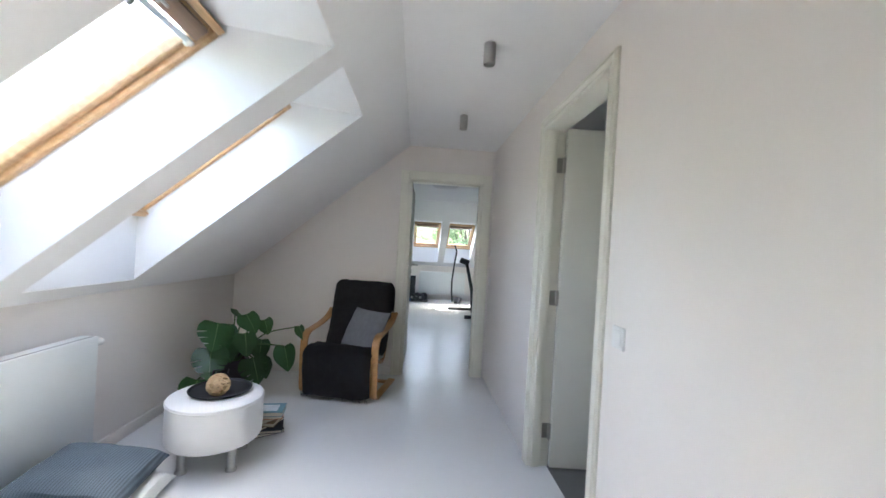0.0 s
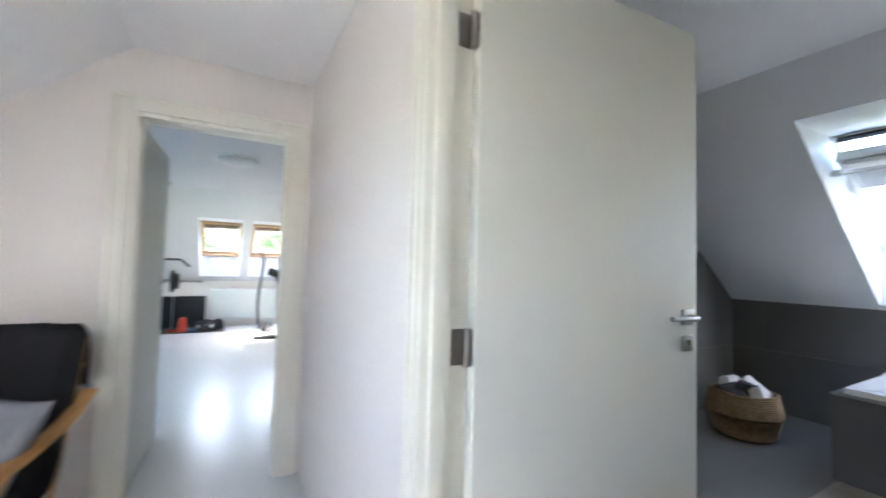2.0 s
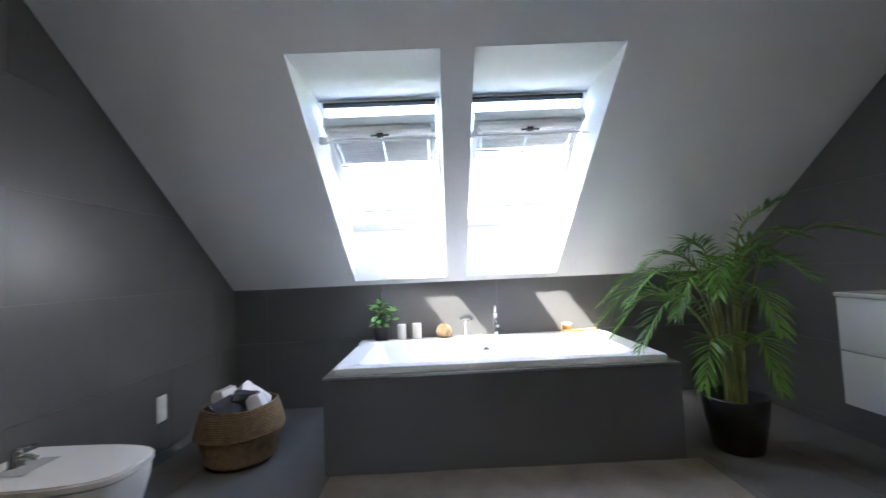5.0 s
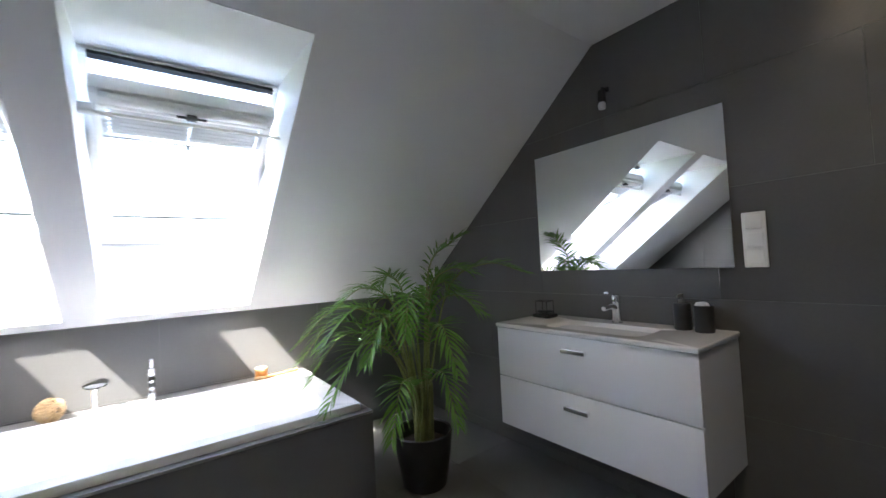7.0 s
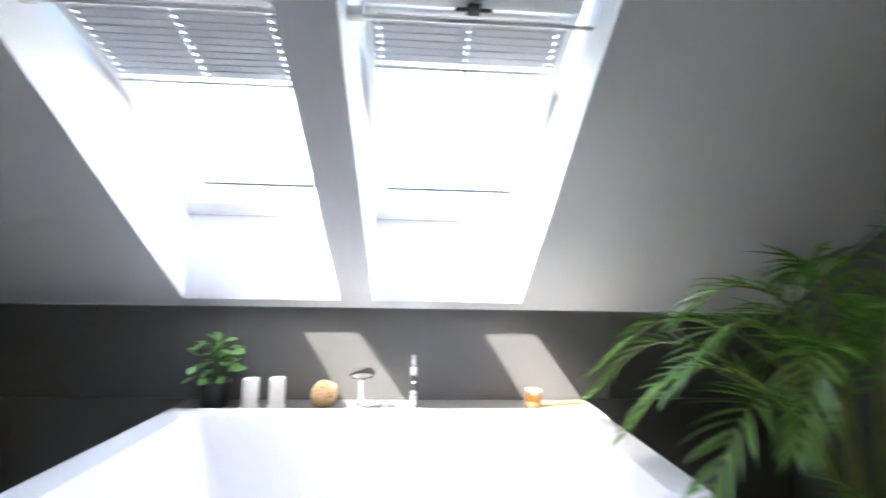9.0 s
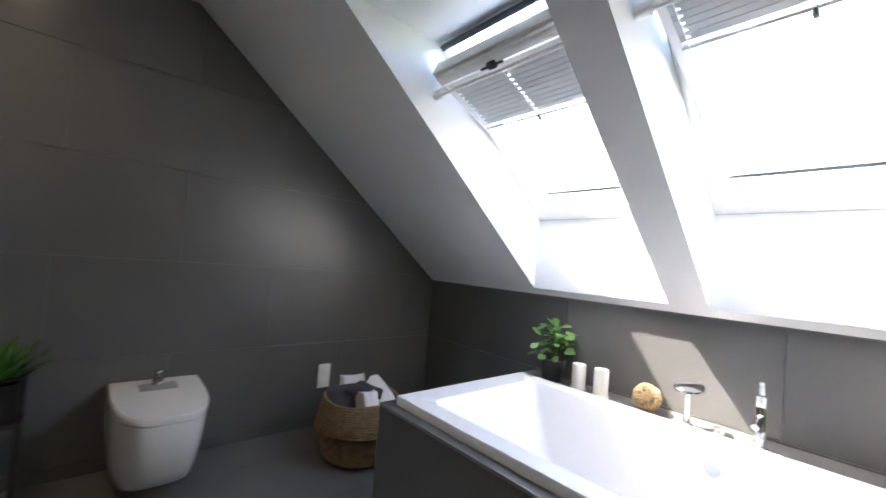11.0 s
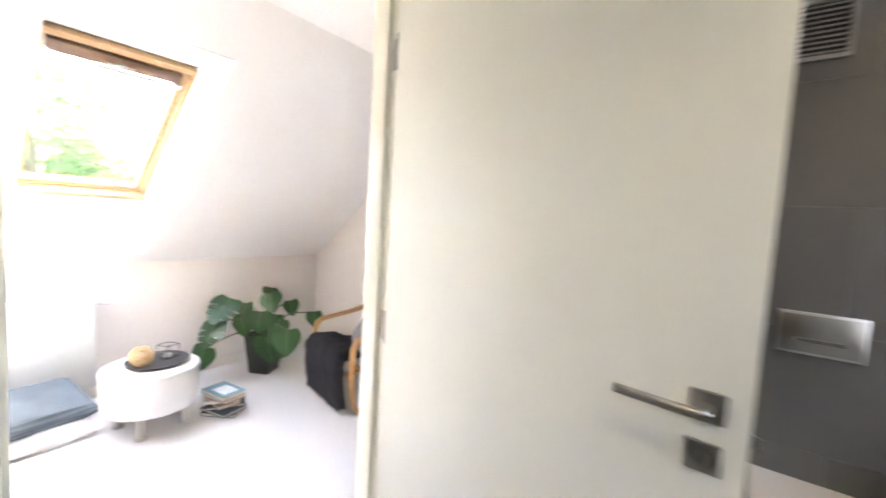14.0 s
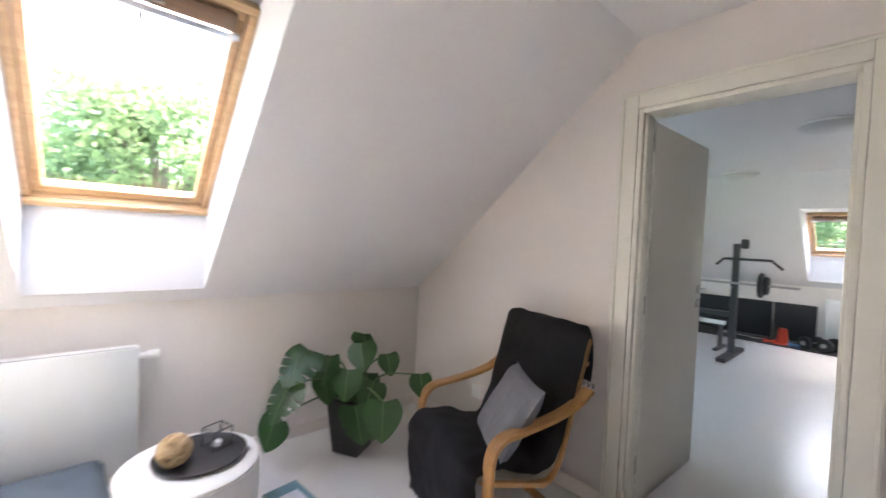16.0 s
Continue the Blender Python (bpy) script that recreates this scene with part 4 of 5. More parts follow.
kn.matrix_world = pose(4.535, 1.815, SHZ)
sp = thing("bath_tap", "tall slim chrome bath tap on the shelf", "tap", pose(4.53, 1.685, SHZ))
part("column", lathe([(0, 0), (0.026, 0), (0.026, 0.006), (0.0205, 0.010), (0.0205, 0.155), (0.019, 0.157), (0.0205, 0.159), (0.0205, 0.195), (0, 0.200)], 24), CHROME, sp, smooth=True)
part("lever", tube([(0, 0, 0.2), (-0.004, 0, 0.225), (-0.012, 0, 0.243)], [0.012, 0.011, 0.009], 12), CHROME, sp, smooth=True)
part("spout", tube([(0, 0, 0.12), (-0.06, 0, 0.115), (-0.10, 0, 0.10)], 0.012, 12), CHROME, sp, smooth=True)


def candle(x, y, h):
    ob = thing("pillar_candle", "white pillar candle in a clear glass sleeve", "candle", pose(x, y, SHZ), "candles on the tub shelf")
    part("wax", lathe([(0, 0.004), (0.034, 0.004), (0.035, h - 0.01), (0.033, h), (0.025, h - 0.008), (0, h - 0.012)], 28), WAX, ob, smooth=True)
    part("dish", lathe([(0, 0), (0.040, 0), (0.041, 0.010), (0.039, 0.010), (0.038, 0.004), (0, 0.0035)], 28), CERAMIC, ob, smooth=True)
    part("wick", tube([(0, 0, h - 0.012), (0.001, 0, h + 0.004)], 0.0012, 5), BLACKM, ob)


candle(4.55, 2.435, 0.130)
candle(4.55, 2.315, 0.134)
woven_ball("rattan_ball", "woven rattan ball on the tub shelf", 0.060, 4.56, 2.10, SHZ, 22, 9)
jar = thing("glass_jar", "orange candle jar on the tub shelf", "jar", pose(4.575, 1.105, SHZ))
part("wax", lathe([(0, 0.002), (0.036, 0.002), (0.038, 0.010), (0.038, 0.058), (0, 0.058)], 24), ORANGE, jar, smooth=True)
part("lid", lathe([(0, 0.0585), (0.040, 0.0585), (0.040, 0.075), (0.036, 0.078), (0, 0.078)], 24), RATTAN, jar, "pale wooden lid", smooth=True)
br = thing("bath_brush", "wooden bath brush lying on the tub shelf", "brush", pose(4.51, 1.13, SHZ, 0, 0, -82))
part("head", moved(lathe([(0, 0), (0.03, 0), (0.034, 0.008), (0.03, 0.018), (0, 0.02)], 24), pose(0, 0, 0.012)), RATTAN, br, smooth=True)
part("bristles", lathe([(0, 0), (0.029, 0), (0.029, 0.013), (0, 0.013)], 20), CREAM, br)
part("handle", tube([(0.03, 0, 0.022), (0.12, 0, 0.024), (0.25, 0, 0.028)], [0.010, 0.008, 0.010], 10), BEECH, br, smooth=True)


def leafy_plant(x, y, z):
    ob = thing("small_potted_plant", "bushy green plant in a small dark grey pot", "potted plant", pose(x, y, z))
    part("pot", lathe([(0, 0), (0.048, 0), (0.051, 0.004), (0.068, 0.115), (0.066, 0.118), (0.061, 0.112), (0.058, 0.10), (0, 0.10)], 32), DARKGREY, ob, smooth=True)
    part("soil", lathe([(0, 0.1005), (0.056, 0.1005), (0.03, 0.106), (0, 0.107)], 16), SOIL, ob)
    rnd = random.Random(21)
    for i in range(64):
        a, h = rnd.random() * 6.283, rnd.uniform(0.135, 0.305)
        r = rnd.uniform(0.01, 0.105) * (1.15 - max(0, h - 0.18) * 5.5)
        c = Vector((r * math.cos(a), r * math.sin(a), h))
        s = rnd.uniform(0.042, 0.066)
        b = bmesh.new()
        pts = [(0, 0, 0), (0.30, 0.35, 0.05), (0.36, 0.62, 0.04), (0.22, 0.9, -0.02), (0, 1.05, -0.1), (-0.22, 0.9, -0.02), (-0.36, 0.62, 0.04), (-0.30, 0.35, 0.05)]
        v = [b.verts.new(Vector(p) * s) for p in pts]
        c1, c2 = b.verts.new(Vector((0, 0.4, -0.03)) * s), b.verts.new(Vector((0, 0.75, -0.05)) * s)
        for f in ((v[0], v[1], c1), (v[1], v[2], c1), (v[2], c2, c1), (v[2], v[3], c2), (v[3], v[4], c2), (v[4], v[5], c2), (v[5], v[6], c2), (v[6], c1, c2), (v[6], v[7], c1), (v[7], v[0], c1)):
            b.faces.new(f)
        part("leaf", moved(b, Matrix.Translation(c) @ pose(0, 0, 0, rnd.uniform(-25, 45), rnd.uniform(-30, 30), math.degrees(a) - 90 + rnd.uniform(-35, 35))), SUCC, ob, smooth=True)
        if i < 14:
            part("stem", tube([(0.2 * c.x, 0.2 * c.y, 0.10), (0.7 * c.x, 0.7 * c.y, 0.6 * h + 0.03), c], 0.0022, 5), STEM, ob)


leafy_plant(4.56, 2.60, SHZ)


def palm(x, y):
    ob = thing("areca_palm", "tall feathery areca palm in a dark round pot", "potted plant", pose(x, y, 0))
    part("pot", lathe([(0, 0), (0.112, 0), (0.120, 0.008), (0.150, 0.16), (0.166, 0.298), (0.161, 0.304), (0.152, 0.296), (0.144, 0.225), (0, 0.225)], 48), BLACKPOT, ob, "round matt black pot", smooth=True)
    part("soil", lathe([(0, 0.2255), (0.143, 0.2255), (0.07, 0.236), (0, 0.24)], 24), SOIL, ob)
    rnd = random.Random(77)
    # frond: heading in degrees, reach, height of the tip, greatest height
    fronds = [(120, 0.52, 0.80, 1.00), (95, 0.58, 0.86, 1.04), (140, 0.50, 0.92, 1.10), (70, 0.44, 1.02, 1.14), (165, 0.50, 0.74, 0.94), (108, 0.60, 0.62, 0.86), (62, 0.60, 0.62, 0.88), (38, 0.82, 0.64, 0.92), (52, 0.72, 0.80, 1.02),
              (262, 0.34, 1.40, 1.36), (232, 0.62, 1.16, 1.24), (195, 0.46, 0.98, 1.08), (40, 0.38, 0.88, 1.06), (320, 0.30, 0.94, 1.08), (285, 0.34, 1.04, 1.16), (205, 0.36, 1.18, 1.22),
              (130, 0.44, 0.46, 0.66), (15, 0.30, 0.76, 0.96), (115, 0.30, 1.14, 1.20), (172, 0.36, 0.44, 0.66), (250, 0.20, 1.10, 1.14)]
    for k, (head, reach, tip, top) in enumerate(fronds):
        a = radians(head)
        out = Vector((math.cos(a), math.sin(a), 0))
        base = Vector((rnd.uniform(-0.045, 0.045), rnd.uniform(-0.045, 0.045), 0.235))
        line = curve_points([base, base + out * 0.03 + Vector((0, 0, 0.24)), base + out * reach * 0.28 + Vector((0, 0, (top - 0.235) * 0.84)), base + out * reach * 0.66 + Vector((0, 0, (top - 0.235) * 0.98)), base + out * reach + Vector((0, 0, tip - 0.235))], 10)
        n = len(line)
        fr = part("frond", tube(line, [0.0095 - 0.0083 * i / (n - 1) for i in range(n)], 6), PALMSTEM, ob, smooth=True)
        b = bmesh.new()
        start = int(n * 0.47)
        for i in range(start, n):
            f = (i - start) / (n - 1 - start)
            p, d = line[i], (line[min(i + 1, n - 1)] - line[i - 1]).normalized()
            side = d.cross(Vector((0, 0, 1))).normalized()
            up = side.cross(d)
            for s in (-1, 1):
                q = p + d * rnd.uniform(0, 0.012)
                ln = (0.165 * math.sin(math.pi * (0.22 + 0.66 * f)) + 0.02) * rnd.uniform(0.82, 1.12)
                dirn = (side * s * (1.0 - 0.55 * f) + d * (0.62 + 0.5 * f) + up * 0.30 + Vector((rnd.uniform(-.13, .13), rnd.uniform(-.13, .13), rnd.uniform(-.1, .1)))).normalized()
                w = (dirn.cross(up).normalized() + up * rnd.uniform(-0.5, 0.5)).normalized() * 0.0058
                sag, prev = rnd.uniform(0.05, 0.38), None
                for j, wd in ((0, 0.35), (1, 0.9), (2, 1.0), (3, 0.75), (4, 0.35), (5, 0.03)):
                    t = j / 5
                    c = q + dirn * ln * (t - 0.16 * t * t) + Vector((0, 0, -sag * ln * t * t))
                    fold = up * 0.0022 * wd
                    now = (b.verts.new(c - w * wd + fold), b.verts.new(c), b.verts.new(c + w * wd + fold))
                    if prev:
                        b.faces.new((prev[0], prev[1], now[1], now[0]))
                        b.faces.new((prev[1], prev[2], now[2], now[1]))
                    prev = now
        tagged(part("leaf_blade", b, PALM, fr), kind="stuff")
    for i in range(7):
        a = i * 0.9
        r = 0.02 + 0.006 * i
        part("cane", tube([(r * math.cos(a), r * math.sin(a), 0.23), (r * 1.3 * math.cos(a), r * 1.3 * math.sin(a), 0.55)], [0.016, 0.010], 8), PALMSTEM, ob, smooth=True)


palm(3.65, 0.46)


def vanity():
    x0, x1, yf, zb, zt = 2.335, 3.343, 0.131, 0.338, 0.868
    ob = thing("vanity_cabinet", "wall-hung gloss white vanity with two drawers", "cabinet")
    part("carcass", box(x0 + 0.002, YS + 0.002, zb, x1 - 0.002, yf - 0.022, zt - 0.002, 0.0015), VANITYW, ob)
    for z0, z1 in ((zb, 0.598), (0.604, zt - 0.004)):
        d = part("drawer_front", box(x0, yf - 0.019, z0, x1, yf, z1, 0.002), VANITYW, ob, smooth=True)
        hz = z1 - 0.064
        part("handle", box(2.782, yf + 0.020, hz - 0.010, 2.908, yf + 0.028, hz + 0.010, 0.002, box(2.786, yf, hz - 0.008, 2.794, yf + 0.020, hz + 0.008, 0, box(2.896, yf, hz - 0.008, 2.904, yf + 0.020, hz + 0.008))), CHROME, d, "chrome bar handle")
    wb = thing("washbasin", "white ceramic basin top on the vanity", "washbasin")
    b = bmesh.new()
    X0, X1, Y0_, Y1 = x0 - 0.006, x1 + 0.006, YS + 0.002, yf + 0.008
    loops = []

    def ring(ax, bx, ay, by, z, r, n=6):
        vs = []
        for cx, cy, a0 in ((bx - r, by - r, 0), (ax + r, by - r, 90), (ax + r, ay + r, 180), (bx - r, ay + r, 270)):
            for i in range(n + 1):
                a = radians(a0 + 90 * i / n)
                vs.append(b.verts.new((cx + r * math.cos(a), cy + r * math.sin(a), z)))
        loops.append(vs)

    ring(X0 + 0.002, X1 - 0.002, Y0_, Y1 - 0.002, zt, 0.004)
    ring(X0, X1, Y0_, Y1, zt + 0.006, 0.006)
    ring(X0, X1, Y0_, Y1, zt + 0.016, 0.006)
    ring(X0 + 0.004, X1 - 0.004, Y0_, Y1 - 0.004, zt + 0.020, 0.006)
    ring(2.575, 3.085, -0.17, 0.075, zt + 0.020, 0.06)
    ring(2.585, 3.075, -0.163, 0.066, zt + 0.012, 0.055)
    ring(2.61, 3.05, -0.15, 0.045, zt - 0.055, 0.055)
    ring(2.66, 3.00, -0.12, 0.01, zt - 0.075, 0.05)
    for p, q in zip(loops, loops[1:]):
        for i in range(len(p)):
            j = (i + 1) % len(p)
            b.faces.new((p[i], p[j], q[j], q[i]))
    b.faces.new(loops[-1])
    part("basin_top", b, CERAMIC, wb, smooth=True)
    part("overflow_ring", moved(lathe([(0, 0), (0.011, 0), (0.011, 0.003), (0.007, 0.003), (0, 0.001)], 20), pose(2.83, -0.148, zt - 0.02, -80)), CHROME, wb)
    part("drain", moved(lathe([(0, 0), (0.03, 0), (0.03, 0.004), (0, 0.006)], 24), pose(2.83, -0.06, zt - 0.075)), CHROME, wb)
    z = zt + 0.0205
    tp_ = thing("basin_tap", "chrome single-lever basin tap", "tap", pose(2.83, -0.215, z))
    part("body", lathe([(0, 0), (0.027, 0), (0.027, 0.004), (0.022, 0.007), (0.021, 0.10), (0.0215, 0.102), (0.0215, 0.135), (0.018, 0.14), (0, 0.14)], 28), CHROME, tp_, smooth=True)
    part("spout", tube([(0, 0, 0.075), (0, 0.06, 0.088), (0, 0.115, 0.082)], [0.016, 0.014, 0.012], 12), CHROME, tp_, smooth=True)
    part("lever", tube([(0, -0.005, 0.14), (0, 0.03, 0.150), (0, 0.085, 0.158)], 0.01, 12, flat=(0.024, 0.009)), CHROME, tp_, smooth=True)
    sd = thing("soap_dispenser", "anthracite soap dispenser with a steel pump", "soap dispenser", pose(2.515, -0.205, z))
    part("bottle", lathe([(0, 0), (0.033, 0), (0.035, 0.003), (0.035, 0.112), (0.032, 0.118), (0, 0.119)], 28), DARKGREY, sd, smooth=True)
    part("pump", tube([(0, 0, 0.15), (0.0, 0.03, 0.151), (0.0, 0.038, 0.146)], 0.006, 8, lathe([(0, 0.119), (0.013, 0.119), (0.013, 0.132), (0.005, 0.134), (0.005, 0.148), (0.009, 0.150), (0.008, 0.158), (0, 0.158)], 16)), STEEL, sd, smooth=True)
    cp = thing("bathroom_tumbler", "anthracite tumbler with white cotton pads", "cup", pose(2.425, -0.19, z))
    part("cup", lathe([(0, 0), (0.035, 0), (0.037, 0.003), (0.037, 0.112), (0.034, 0.113), (0.033, 0.10), (0, 0.10)], 28), DARKGREY, cp, smooth=True)
    part("cotton", moved(pillow(0.05, 0.045, 0.03, 0.5, 8, 3), pose(0.004, 0, 0.112, 8)), TOWELW, cp, smooth=True)
    ds = thing("soap_dish", "black dish with a wire cube on it", "dish", pose(3.25, -0.17, z))
    part("dish", box(-0.06, -0.045, 0, 0.06, 0.045, 0.022, 0.008), BLACKM, ds, smooth=True)
    part("pad", moved(pillow(0.085, 0.06, 0.02, 0.5, 8, 1), pose(0, 0, 0.032)), DARKGREY, ds, smooth=True)
    w = bmesh.new()
    for a in (-0.04, 0.04):
        for c in (-0.03, 0.03):
            tube([(a, c, 0.02), (a, c, 0.095)], 0.0022, 6, w)
        tube([(a, -0.03, 0.095), (a, 0.03, 0.095)], 0.0022, 6, w)
        tube([(-0.04, a * 0.75, 0.095), (0.04, a * 0.75, 0.095)], 0.0022, 6, w)
    part("wire", w, BLACKM, ds)


vanity()
mi = thing("wall_mirror", "large frameless rectangular mirror over the vanity", "mirror")
part("glass", box(2.326, YS + 0.012, 1.156, 3.34, YS + 0.016, 1.855), MIRROR, mi)
part("backing", box(2.329, YS + 0.0005, 1.159, 3.337, YS + 0.0118, 1.852), STEEL, mi, "polished edge")
wl = thing("wall_lamp", "small black bulb holder hanging on the tiled wall", "wall lamp", pose(2.842, YS, 2.06))
part("plate", box(-0.012, 0, 0.04, 0.012, 0.012, 0.065, 0.003), BLACKM, wl)
part("arm", tube([(0, 0.01, 0.052), (0, 0.05, 0.052), (0, 0.058, 0.035)], 0.005, 8), BLACKM, wl, smooth=True)
part("socket", moved(lathe([(0, 0.035), (0.016, 0.035), (0.019, 0.03), (0.021, -0.028), (0, -0.028)], 20), pose(0, 0.058, 0)), BLACKM, wl, smooth=True)
part("bulb", moved(lathe([(0, -0.0285), (0.016, -0.0285), (0.021, -0.045), (0.018, -0.062), (0, -0.069)], 20), pose(0, 0.058, 0)), LAMPGLASS, wl, "frosted bulb", smooth=True)
wall_switch("column of three white switches beside the mirror", pose(2.254, YS, 1.195, 0, 0, 0), 3)
wall_switch("double white socket low on the tiled wall", pose(3.815, YN, 0.285, 0, 0, 180), 2)


def toilet_bowl(ob, w, d, zt, taper=0.78):
    b = bmesh.new()
    rings, n = [], 36
    for z, s, back in ((zt, 1.0, 0), (zt - 0.05, 0.99, 0), (zt - 0.14, 0.94, 0), (zt - 0.24, 0.85, 0), (zt - 0.30, taper, 0), (zt - 0.325, taper * 0.82, 0)):
        vs = []
        for i in range(n + 1):
            a = math.pi * i / n
            cx = math.copysign(abs(math.cos(a)) ** 0.55, math.cos(a)) * w / 2 * (0.5 + 0.5 * s)
            cy = -(abs(math.sin(a)) ** 0.6) * d * s
            vs.append(b.verts.new((cx, cy, z)))
        rings.append(vs)
    for p, q in zip(rings, rings[1:]):
        for i in range(n):
            b.faces.new((p[i], p[i + 1], q[i + 1], q[i]))
        b.faces.new((p[0], q[0], q[-1], p[-1]))
    b.faces.new(rings[0])
    b.faces.new(rings[-1][::-1])
    return part("bowl", b, CERAMIC, ob, smooth=True)


def d_plate(w, d, z0, z1, inset=0.0):
    n = 36
    pts = [(math.copysign(abs(math.cos(math.pi * i / n)) ** 0.55, math.cos(math.pi * i / n)) * (w / 2 - inset), -(math.sin(math.pi * i / n) ** 0.6) * (d - inset) - 0.002) for i in range(n + 1)]
    b = prism(pts, "z", z0, z1)
    bmesh.ops.bevel(b, geom=[e for e in b.edges if abs(e.verts[0].co.z - e.verts[1].co.z) < 1e-5], offset=0.006, segments=2, affect="EDGES")
    return b


wc = thing("toilet", "wall-hung white toilet with closed square lid", "toilet", pose(1.945, YN, 0))
toilet_bowl(wc, 0.365, 0.55, 0.385)
part("seat", d_plate(0.375, 0.56, 0.388, 0.402), CERAMIC, wc, smooth=True)
part("lid", d_plate(0.375, 0.56, 0.404, 0.424), CERAMIC, wc, smooth=True)
bd = thing("bidet", "wall-hung white bidet with a chrome tap", "bidet", pose(2.90, YN, 0))
toilet_bowl(bd, 0.365, 0.56, 0.385)
b = d_plate(0.37, 0.565, 0.388, 0.418)
part("rim", b, CERAMIC, bd, smooth=True)
# Thin plate on the rim; its grey stands for the well's shade.
part("well_shade", box(-0.075, -0.20, 0.4185, 0.075, -0.085, 0.4195, 0.0), material("shaded_glaze", (0.42, 0.42, 0.42), 0.25), bd, "flat grey plate coloured like a shaded basin well")
t_ = part("tap", lathe([(0, 0.419), (0.025, 0.419), (0.022, 0.425), (0.021, 0.475), (0.018, 0.482), (0, 0.482)], 24), CHROME, bd, "chrome bidet tap", smooth=True)
t_.location = (0, -0.10, 0)
part("spout", tube([(0, 0, 0.45), (0, -0.05, 0.455), (0, -0.085, 0.443)], 0.012, 10), CHROME, t_, smooth=True)
part("lever", tube([(0, 0, 0.48), (0, -0.02, 0.492), (0, -0.07, 0.498)], 0.008, 10, flat=(0.02, 0.008)), CHROME, t_, smooth=True)
part("waste_pipe", tube([(0, -0.30, 0.075), (0, -0.30, 0.045)], 0.016, 12), CHROME, bd)
fp = thing("flush_plate", "rectangular satin steel flush plate on the tiles", "flush plate", pose(1.93, YN, 1.005))
part("plate", box(-0.128, -0.010, -0.083, 0.128, 0, 0.083, 0.003), ALU, fp, smooth=True)
part("inlay", box(-0.118, -0.0125, -0.073, 0.118, -0.0102, 0.073, 0.001), STEEL, fp, smooth=True)
for x0, x1 in ((-0.072, 0.018), (0.022, 0.072)):
    part("button", box(x0, -0.0155, -0.034, x1, -0.0127, -0.018, 0.001), CHROME, fp)
av = thing("air_vent", "square white louvred air vent high on the wall", "vent", pose(1.82, YN, 2.158))
for a in ((-0.097, -0.112, -0.083, 0.112), (0.083, -0.112, 0.097, 0.112), (-0.083, -0.112, 0.083, -0.096), (-0.083, 0.096, 0.083, 0.112)):
    part("frame", box(a[0], -0.016, a[1], a[2], 0, a[3], 0.003), VENTG, av, smooth=True)
part("backing", box(-0.083, -0.003, -0.096, 0.083, -0.001, 0.096), DARKGREY, av)
for i in range(10):
    part("slat", moved(box(-0.082, -0.008, -0.0015, 0.082, 0.008, 0.0015), pose(0, -0.010, -0.086 + i * 0.019, 35)), VENTG, av)
st = thing("toilet_roll_stand", "slim steel stand with a white paper roll", "roll holder", pose(1.495, 3.68, 0))
part("base", lathe([(0, 0), (0.085, 0), (0.085, 0.006), (0.02, 0.010), (0, 0.010)], 32), STEEL, st, smooth=True)
part("pole", tube([(0, 0, 0.008), (0, 0, 0.585)], 0.008, 12), STEEL, st, smooth=True)
part("arm", tube([(-0.002, 0, 0.578), (0.135, 0, 0.578)], 0.006, 10), STEEL, st)
part("paper_roll", moved(lathe([(0.02, 0), (0.034, 0), (0.036, 0.004), (0.036, 0.098), (0.034, 0.102), (0.02, 0.102), (0.02, 0)], 28), pose(0.022, 0, 0.562, 0, 90, 0)), WFABRIC, st, "white toilet paper roll", smooth=True)
bs = thing("toilet_brush", "short steel toilet brush holder beside the toilet", "toilet brush", pose(1.66, 3.74, 0))
part("cup", lathe([(0, 0), (0.040, 0), (0.042, 0.004), (0.042, 0.125), (0.038, 0.128), (0, 0.128)], 28), STEEL, bs, smooth=True)
ps = thing("plant_stand", "tall black wire plant stand", "plant stand", pose(2.378, 3.63, 0))
for sx in (-0.07, 0.07):
    for sy in (-0.07, 0.07):
        part("leg", box(sx - 0.005, sy - 0.005, 0, sx + 0.005, sy + 0.005, 0.55), BLACKM, ps)
for z in (0.0, 0.36, 0.54):
    for s in (-0.07, 0.07):
        part("rail", box(-0.065, s - 0.005, z, 0.065, s + 0.005, z + 0.01), BLACKM, ps)
        part("rail", box(s - 0.005, -0.065, z, s + 0.005, 0.065, z + 0.01), BLACKM, ps)
part("pot_shelf", box(-0.065, -0.065, 0.37, 0.065, 0.065, 0.375), BLACKM, ps)
sg_ = thing("succulent", "spiky green succulent in a black pot", "potted plant", pose(2.378, 3.63, 0.3755))
part("pot", lathe([(0, 0), (0.058, 0), (0.062, 0.004), (0.064, 0.145), (0.060, 0.147), (0.057, 0.13), (0, 0.13)], 28), BLACKPOT, sg_, smooth=True)
rnd = random.Random(4)
for i in range(38):
    a, t, ln = i * 2.4, 8 + 58 * (1 - i / 38), rnd.uniform(0.15, 0.205)
    b = bmesh.new()
    prev = None
    for y, wd, h in ((0, 0.010, 0), (0.3, 0.021, 0.002), (0.7, 0.018, 0.004), (1.0, 0.001, 0.0)):
        now = [b.verts.new((-wd, y * ln, h + 0.003)), b.verts.new((0, y * ln, h - 0.003)), b.verts.new((wd, y * ln, h + 0.003))]
        if prev:
            b.faces.new((prev[0], prev[1], now[1], now[0]))
            b.faces.new((prev[1], prev[2], now[2], now[1]))
        prev = now
    part("leaf", moved(b, pose(0, 0, 0.128, 0, 0, math.degrees(a)) @ pose(0, 0, 0, 90 - t, 0, 0)), AGAVE, sg_, smooth=True)


